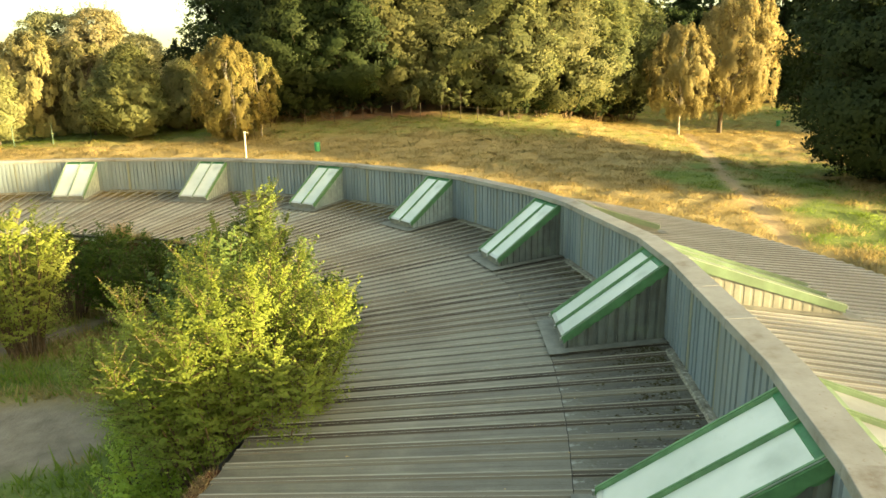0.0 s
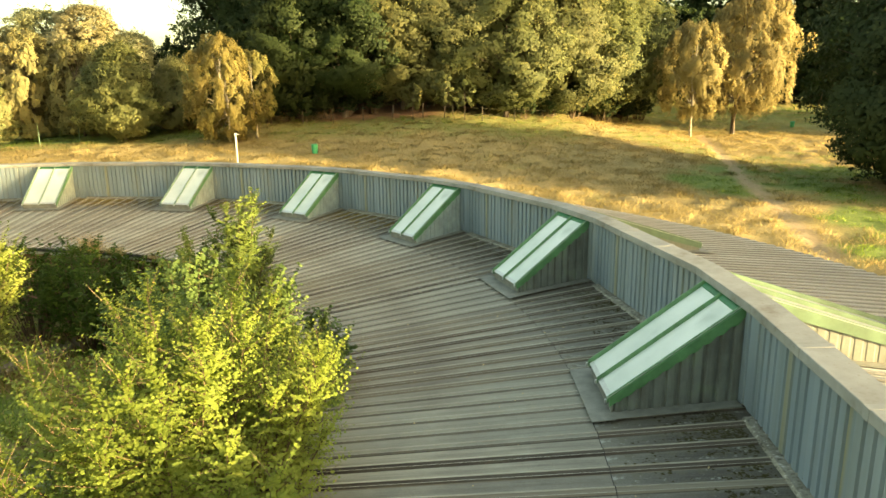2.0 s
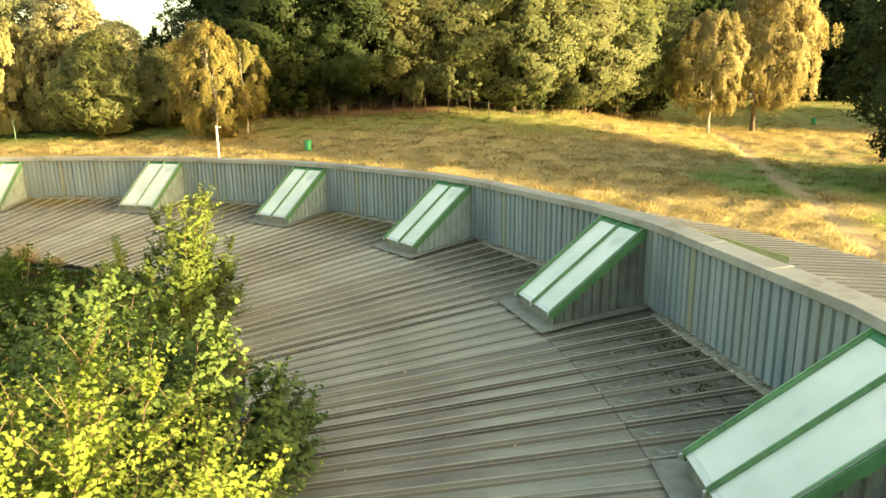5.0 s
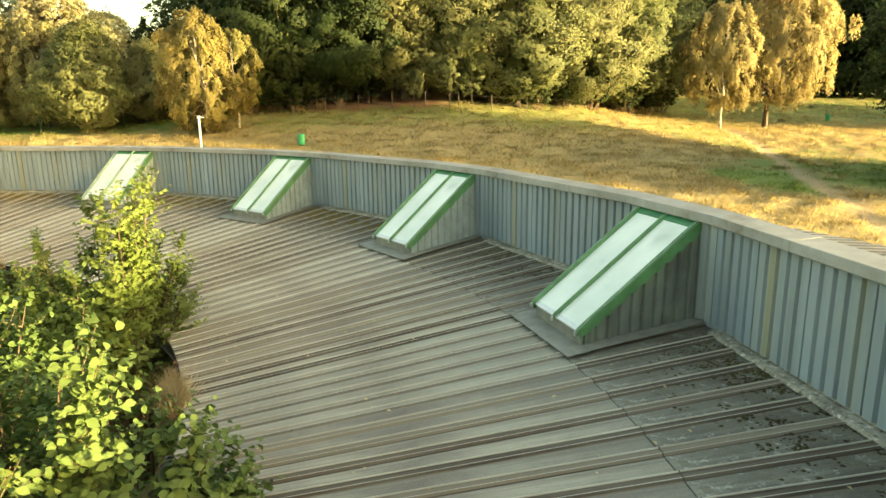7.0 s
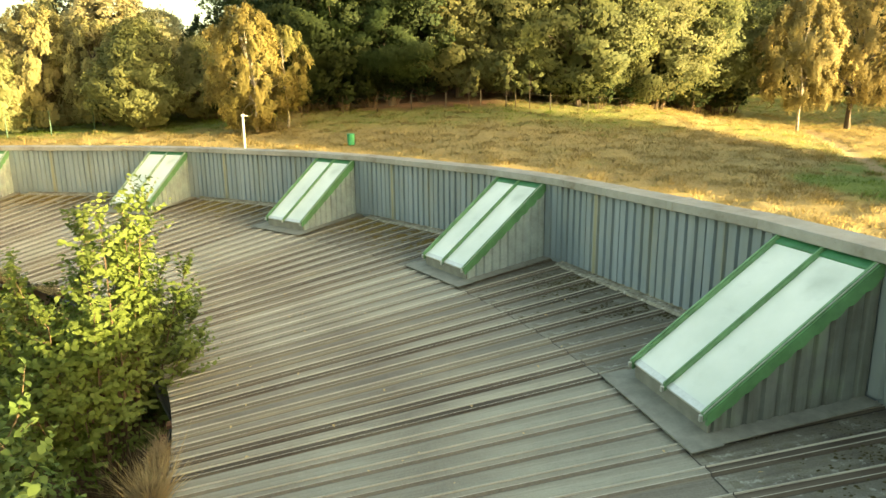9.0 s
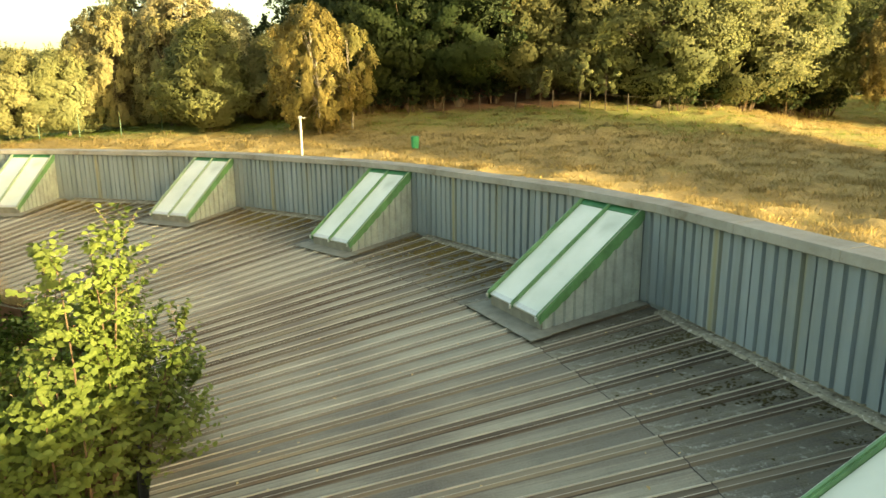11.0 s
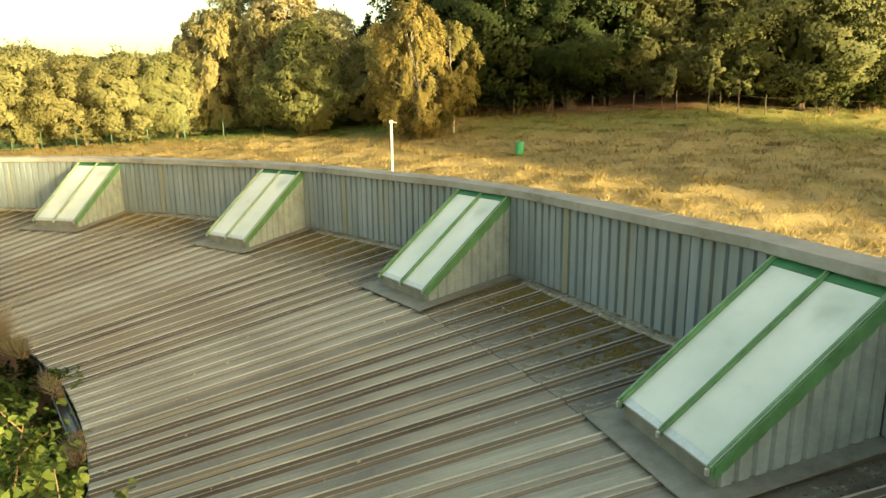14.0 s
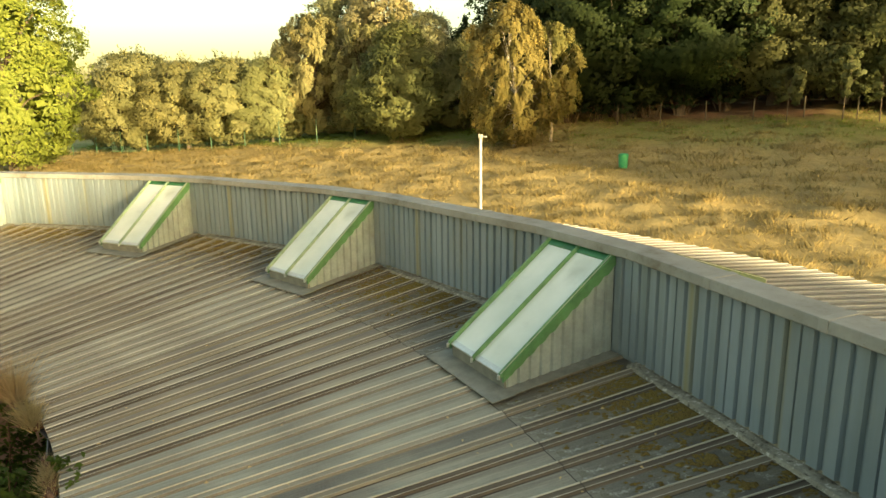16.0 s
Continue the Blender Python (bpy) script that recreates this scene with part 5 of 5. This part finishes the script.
def build_grass():
    rng = np.random.default_rng(5)
    gold, green = [], []
    for _ in range(29000):
        x, y = rng.uniform(-62, 48), 20 + 54 * rng.random() ** 1.35
        if math.hypot(x - CX, y - CY) < 26.0:
            continue
        tuss = noise.noise((x * 0.8, y * 0.8, 0))
        c = cover_at(x, y)
        if c[0] > 0.4 or c[2] > 0.5 or tuss < -0.32:
            continue
        (green if rng.random() < c[1] else gold).append((x, y, meadow_z(x, y) - 0.03, tuss))
    # the field beyond the birches
    for _ in range(5200):
        x, y = rng.uniform(14, 66), rng.uniform(70, 104)
        c = cover_at(x, y)
        if c[0] < 0.4:
            (green if rng.random() < 0.7 * c[1] else gold).append((x, y, meadow_z(x, y) - 0.03, noise.noise((x * 0.8, y * 0.8, 0))))
    for pts, mat, lab, hh, bl, sc in ((gold, GRASS_GOLD, "long dry golden grass in tussocks covering the meadow", 0.19, 22, 0.27), (green, GRASS_GREEN, "short green grass beside the path", 0.12, 20, 0.24)):
        pts = np.array(pts)
        h = hh * (0.75 + 0.7 * np.clip(pts[:, 3], -0.3, 1) + 0.35 * rng.random(len(pts)))
        ob = new("meadow_grass", grass_mesh("meadow_grass", pts[:, :3], h, mat, rng, bl, sc, 0.72, 0.55, 1.0))
        tagged(ob, lab, "grass", kind="stuff")


build_grass()


# ---- small things on the meadow ----
def build_post():
    thing = tagged(new("camera_post"), "white steel pole with a small head standing on the meadow", "pole")
    bm = bmesh.new()
    tube(bm, [(0, 0, -0.3), (0, 0, 4.3)], [0.050, 0.050], 12)
    part("pole", bm, POST_WHITE, thing)
    bm = bmesh.new()
    box(bm, (-0.06, -0.05, 4.30), (0.07, 0.05, 4.42), 0.012)
    box(bm, (0.05, -0.03, 4.32), (0.22, 0.03, 4.37), 0.01)
    part("head", bm, POST_WHITE, thing)
    return thing


p = build_post()
p.matrix_basis = pose(-10.88, 38.69, -2.08)


def build_bin():
    thing = tagged(new("litter_bin"), "green plastic litter bin standing in the long grass", "bin", "bins on the meadow")
    bm = bmesh.new()
    tube(bm, [(0, 0, 0), (0, 0, 0.1), (0, 0, 0.75)], [0.24, 0.26, 0.29], 14)
    part("body", bm, BIN_GREEN, thing)
    bm = bmesh.new()
    tube(bm, [(0, 0, 0.75), (0, 0, 0.79), (0, 0, 0.86)], [0.31, 0.31, 0.2], 14)
    part("lid", bm, BIN_GREEN, thing)
    return thing


b1 = build_bin()
b1.matrix_basis = pose(-9.0, 51.4, ground_z(-9.0, 51.4)) @ Matrix.Scale(0.82, 4)
b2 = copy_thing(b1, pose(40.3, 79.2, ground_z(40.3, 79.2)))


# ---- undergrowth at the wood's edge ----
under = make_shrub("bush", 3.4, 2.0, 51, LEAF_OAK_SHADED, 0.30, 1900, 16, 0.15)
for i, (x, y, turn, sc) in enumerate([(-19, 63.5, 0, 1.0), (-15.5, 64.2, 70, 1.0), (-12, 64, 120, 0.9), (-8.5, 65.5, 200, 0.85), (4.5, 66.5, 30, 0.8), (8, 66, 260, 0.95), (10.5, 67.5, 10, 0.9), (13.5, 70, 150, 1.1), (17, 71.5, 220, 1.15), (20, 75, 80, 1.2), (-22, 63, 300, 1.1), (-24.5, 64, 45, 1.0), (23, 80, 30, 1.2), (-30, 62, 100, 0.9), (-10.3, 64.9, 20, 0.9), (-6.0, 66.3, 140, 0.85), (-13.8, 64.4, 260, 0.95), (25, 95, 0, 1.7), (31, 99, 60, 1.8), (37, 101, 120, 1.7), (43, 102, 180, 1.9), (49, 102, 240, 1.8), (55, 101, 300, 1.9), (61, 99, 20, 1.8), (67, 96, 80, 1.8)]):
    m = pose(x, y, ground_z(x, y), 0, 0, turn)
    if i == 0:
        b = under
        b.matrix_basis = m
    else:
        b = copy_thing(under, m)
        b.scale = (sc, sc, sc)
    tagged(b, "dense dark green bush at the edge of the wood", "bush", "bushes at the wood's edge")


# ---- fences ----
def build_fence(name, points, label, mat, height, rails, post_gap=2.6):
    fence = tagged(new(name), label, "fence")
    for (ax, ay), (bx, by) in zip(points, points[1:]):
        n = max(1, int(math.hypot(bx - ax, by - ay) / post_gap))
        for i in range(n):
            x, y = ax + (bx - ax) * i / n, ay + (by - ay) * i / n
            x2, y2 = ax + (bx - ax) * (i + 1) / n, ay + (by - ay) * (i + 1) / n
            z, z2 = ground_z(x, y), ground_z(x2, y2)
            bm = bmesh.new()
            tube(bm, [(x, y, z - 0.3), (x, y, z + height)], [0.036, 0.034], 6)
            part("post", bm, mat, fence)
            for h in rails:
                bm = bmesh.new()
                tube(bm, [(x, y, z + h), (x2, y2, z2 + h)], [0.007, 0.007], 4)
                part("wire", bm, mat, fence)
    return fence


build_fence("post_fence", [(-12, 63.0), (-4, 63.2), (4, 63.6), (10, 65.5)], "low weathered post and wire fence along the wood", FENCE, 1.25, (0.5, 1.05))
build_fence("mesh_fence", [(-60, 55.5), (-48, 56.0), (-36, 58.0), (-24, 60.5)], "green metal fence in front of the tree belt", FENCE_GREEN, 1.8, (0.1, 0.5, 0.9, 1.3, 1.75))


def build_gate():
    gate = tagged(new("metal_gate"), "green metal gate of upright bars by the tree belt", "gate")
    bm = bmesh.new()
    for z in (0.15, 1.0, 1.85):
        box(bm, (-1.2, -0.02, z), (1.2, 0.02, z + 0.05))
    part("gate_frame", bm, FENCE_GREEN, gate)
    for i in range(13):
        bm = bmesh.new()
        tube(bm, [(-1.2 + 0.2 * i, 0, 0.1), (-1.2 + 0.2 * i, 0, 2.0)], [0.018, 0.018], 5)
        part("bar", bm, FENCE_GREEN, gate)
    return gate


gate = build_gate()
gate.matrix_basis = pose(-51.2, 56.4, ground_z(-51.2, 56.4), 0, 0, 38) @ Matrix.Scale(0.85, 4)


# ---- growth and debris in the gutter ----
DRY = leaf_material("dry_gutter_grass", (0.42, 0.29, 0.14), (0.56, 0.41, 0.22), (0.66, 0.52, 0.31))
RUST = plain("rusty_debris", (0.16, 0.07, 0.035), 0.9, 0, 0.5, 15, 0.6)


def gutter_tuft(bearing, seed, length, tall):
    rng = np.random.default_rng(seed)
    thing = new("grass_tuft")
    n = 330
    u = rng.normal(size=n) * length * 0.5
    roots = np.stack([R_EAVE - 0.16 + rng.normal(size=n) * 0.03, u, np.full(n, roof_z(R_EAVE) - 0.03)], 1)
    c = new("straw", grass_mesh("straw", roots, tall * (0.5 + rng.random(n)), DRY, rng, 3, 0.03, 0.22, 0.75, 0.6))
    tagged(c, kind="stuff")
    c.parent = thing
    bm = bmesh.new()
    for i in range(26):
        x, y = R_EAVE - 0.15 + rng.normal() * 0.03, rng.normal() * length * 0.6
        box(bm, (x - 0.03, y - 0.05, roof_z(R_EAVE) - 0.07), (x + 0.04, y + 0.06, roof_z(R_EAVE) - 0.03 + 0.05 * rng.random()), 0.01)
    tagged(part("debris", bm, RUST, thing), kind="stuff")
    thing.matrix_basis = arc_pose((bearing - A0) / STEP) if bearing > A0 else pose(CX_2, CY_2, 0, 0, 0, bearing) @ pose(SHIFT, 0, 0)
    return tagged(thing, "dry straw-coloured grass and rusty debris growing in the gutter", "grass tuft", "tufts in the gutter")


for bearing, seed, length, tall in ((19.5, 1, 0.20, 0.30), (23.0, 2, 0.4, 0.12), (68.0, 3, 0.3, 0.20), (72.5, 4, 0.30, 0.40), (60.0, 5, 0.4, 0.08), (-9.0, 6, 0.4, 0.08), (-5.5, 7, 0.3, 0.10), (50.0, 8, 0.3, 0.08)):
    gutter_tuft(bearing, seed, length, tall)


# ---- moss on the roof beside the wall ----
MOSS = leaf_material("roof_moss", (0.09, 0.045, 0.018), (0.14, 0.088, 0.03), (0.21, 0.165, 0.05), 0.9, 0.05)
MOSS_DARK = leaf_material("dark_roof_moss", (0.022, 0.017, 0.009), (0.048, 0.039, 0.016), (0.085, 0.078, 0.03), 0.9, 0.05)


def build_moss(bays, thin, mat, label):
    """Clumps gathered in mats on the pans near the wall, thinning out down the slope."""
    rng = np.random.default_rng(77)
    verts, faces = [], []
    for k in bays:
        m = bay_matrix(k, True)
        for i in range(8000):
            d = abs(rng.normal()) * 0.62 + 0.03
            u = rng.uniform(-2.3, 2.3)
            side = 0.10 * u                                   # thicker towards the next rooflight
            if d > 1.7 or 0.5 * noise.noise((u * 1.5 + k * 7, d * 1.9, 2)) + 0.45 * noise.noise((u * 7, d * 7, k)) + 0.5 * rng.random() < 0.14 + 0.22 * d + thin - side:
                continue
            x = R_WALL - 0.17 - d
            sz = (0.012 + 0.028 * rng.random() ** 2.0) * (1 - 2.2 * thin)
            z = roof_z(x) + 0.004
            base = len(verts)
            a0 = rng.random() * 6.28
            for j in range(4):
                a = a0 + j * 1.5708
                q = sz * (0.7 + 0.6 * rng.random())
                verts.append(m @ Vector((x + q * math.cos(a) * 1.3, u + q * math.sin(a), z)))
            verts.append(m @ Vector((x, u, z + sz * 0.55)))
            for j in range(4):
                faces.append((base + j, base + (j + 1) % 4, base + 4))
    me = bpy.data.meshes.new("roof_moss")
    me.from_pydata(verts, [], faces)
    me.materials.append(mat)
    tagged(new("roof_moss", me), label, "moss", kind="stuff")


build_moss([k for k in BAYS if -2 <= k <= 1], 0.18, MOSS_DARK, "small dark brown-green moss clumps on the roof along the wall")
build_moss([k for k in BAYS if 1 < k < 7], 0.0, MOSS, "brown and yellow moss clumps on the roof along the wall")


def build_roof_litter():
    rng = np.random.default_rng(61)
    n = 420
    pts = []
    for _ in range(n):
        k = rng.uniform(BAYS[0], BAYS[-1])
        r = R_EAVE + (R_WALL - R_EAVE - 0.2) * rng.random()
        q = arc_pose(k) @ Vector((r + (SHIFT if k < 0 else 0.0), 0, roof_z(r) + 0.03))
        pts.append(q[:])
    pts = np.array(pts)
    me = leaf_mesh("fallen_leaves", pts, np.tile([0.0, 0.0, 1.0], (n, 1)), 0.025 + 0.035 * rng.random(n), [DRY], 0.6, 0.25, rng)
    tagged(new("fallen_leaves", me), "few dry leaves scattered on the metal roof", "leaves", kind="stuff")


build_roof_litter()


def build_yard_grass():
    rng = np.random.default_rng(9)
    gold, green = [], []
    for _ in range(9000):
        a, r = rng.random() * 2 * math.pi, 11.6 * math.sqrt(rng.random())
        x, y = CX + r * math.cos(a), CY + r * math.sin(a)
        c = cover_at(x, y)
        if c[3] > 0.35 or noise.noise((x * 0.8, y * 0.8, 3)) < -0.3:
            continue
        (green if rng.random() < 0.25 + 0.6 * c[1] else gold).append((x, y, ground_z(x, y) - 0.02))
    for pts, mat, lab in ((gold, GRASS_GOLD, "rough dry grass in the courtyard"), (green, GRASS_GREEN, "rough green grass in the courtyard")):
        pts = np.array(pts)
        ob = new("yard_grass", grass_mesh("yard_grass", pts, 0.16 + 0.22 * rng.random(len(pts)) ** 2, mat, rng, 6))
        tagged(ob, lab, "grass", kind="stuff")


build_yard_grass()


def build_red_post():
    thing = tagged(new("bollard"), "red painted metal bollard in the courtyard", "bollard")
    bm = bmesh.new()
    tube(bm, [(0, 0, -0.2), (0, 0, 0.85), (0, 0, 0.92)], [0.05, 0.05, 0.03], 10)
    part("post", bm, RED, thing)
    bm = bmesh.new()
    tube(bm, [(0, 0, 0.62), (0, 0, 0.72)], [0.053, 0.053], 10)
    part("band", bm, POST_WHITE, thing)
    return thing


rp = build_red_post()
rp.matrix_basis = pose(-13.0, 18.6, -3.0)
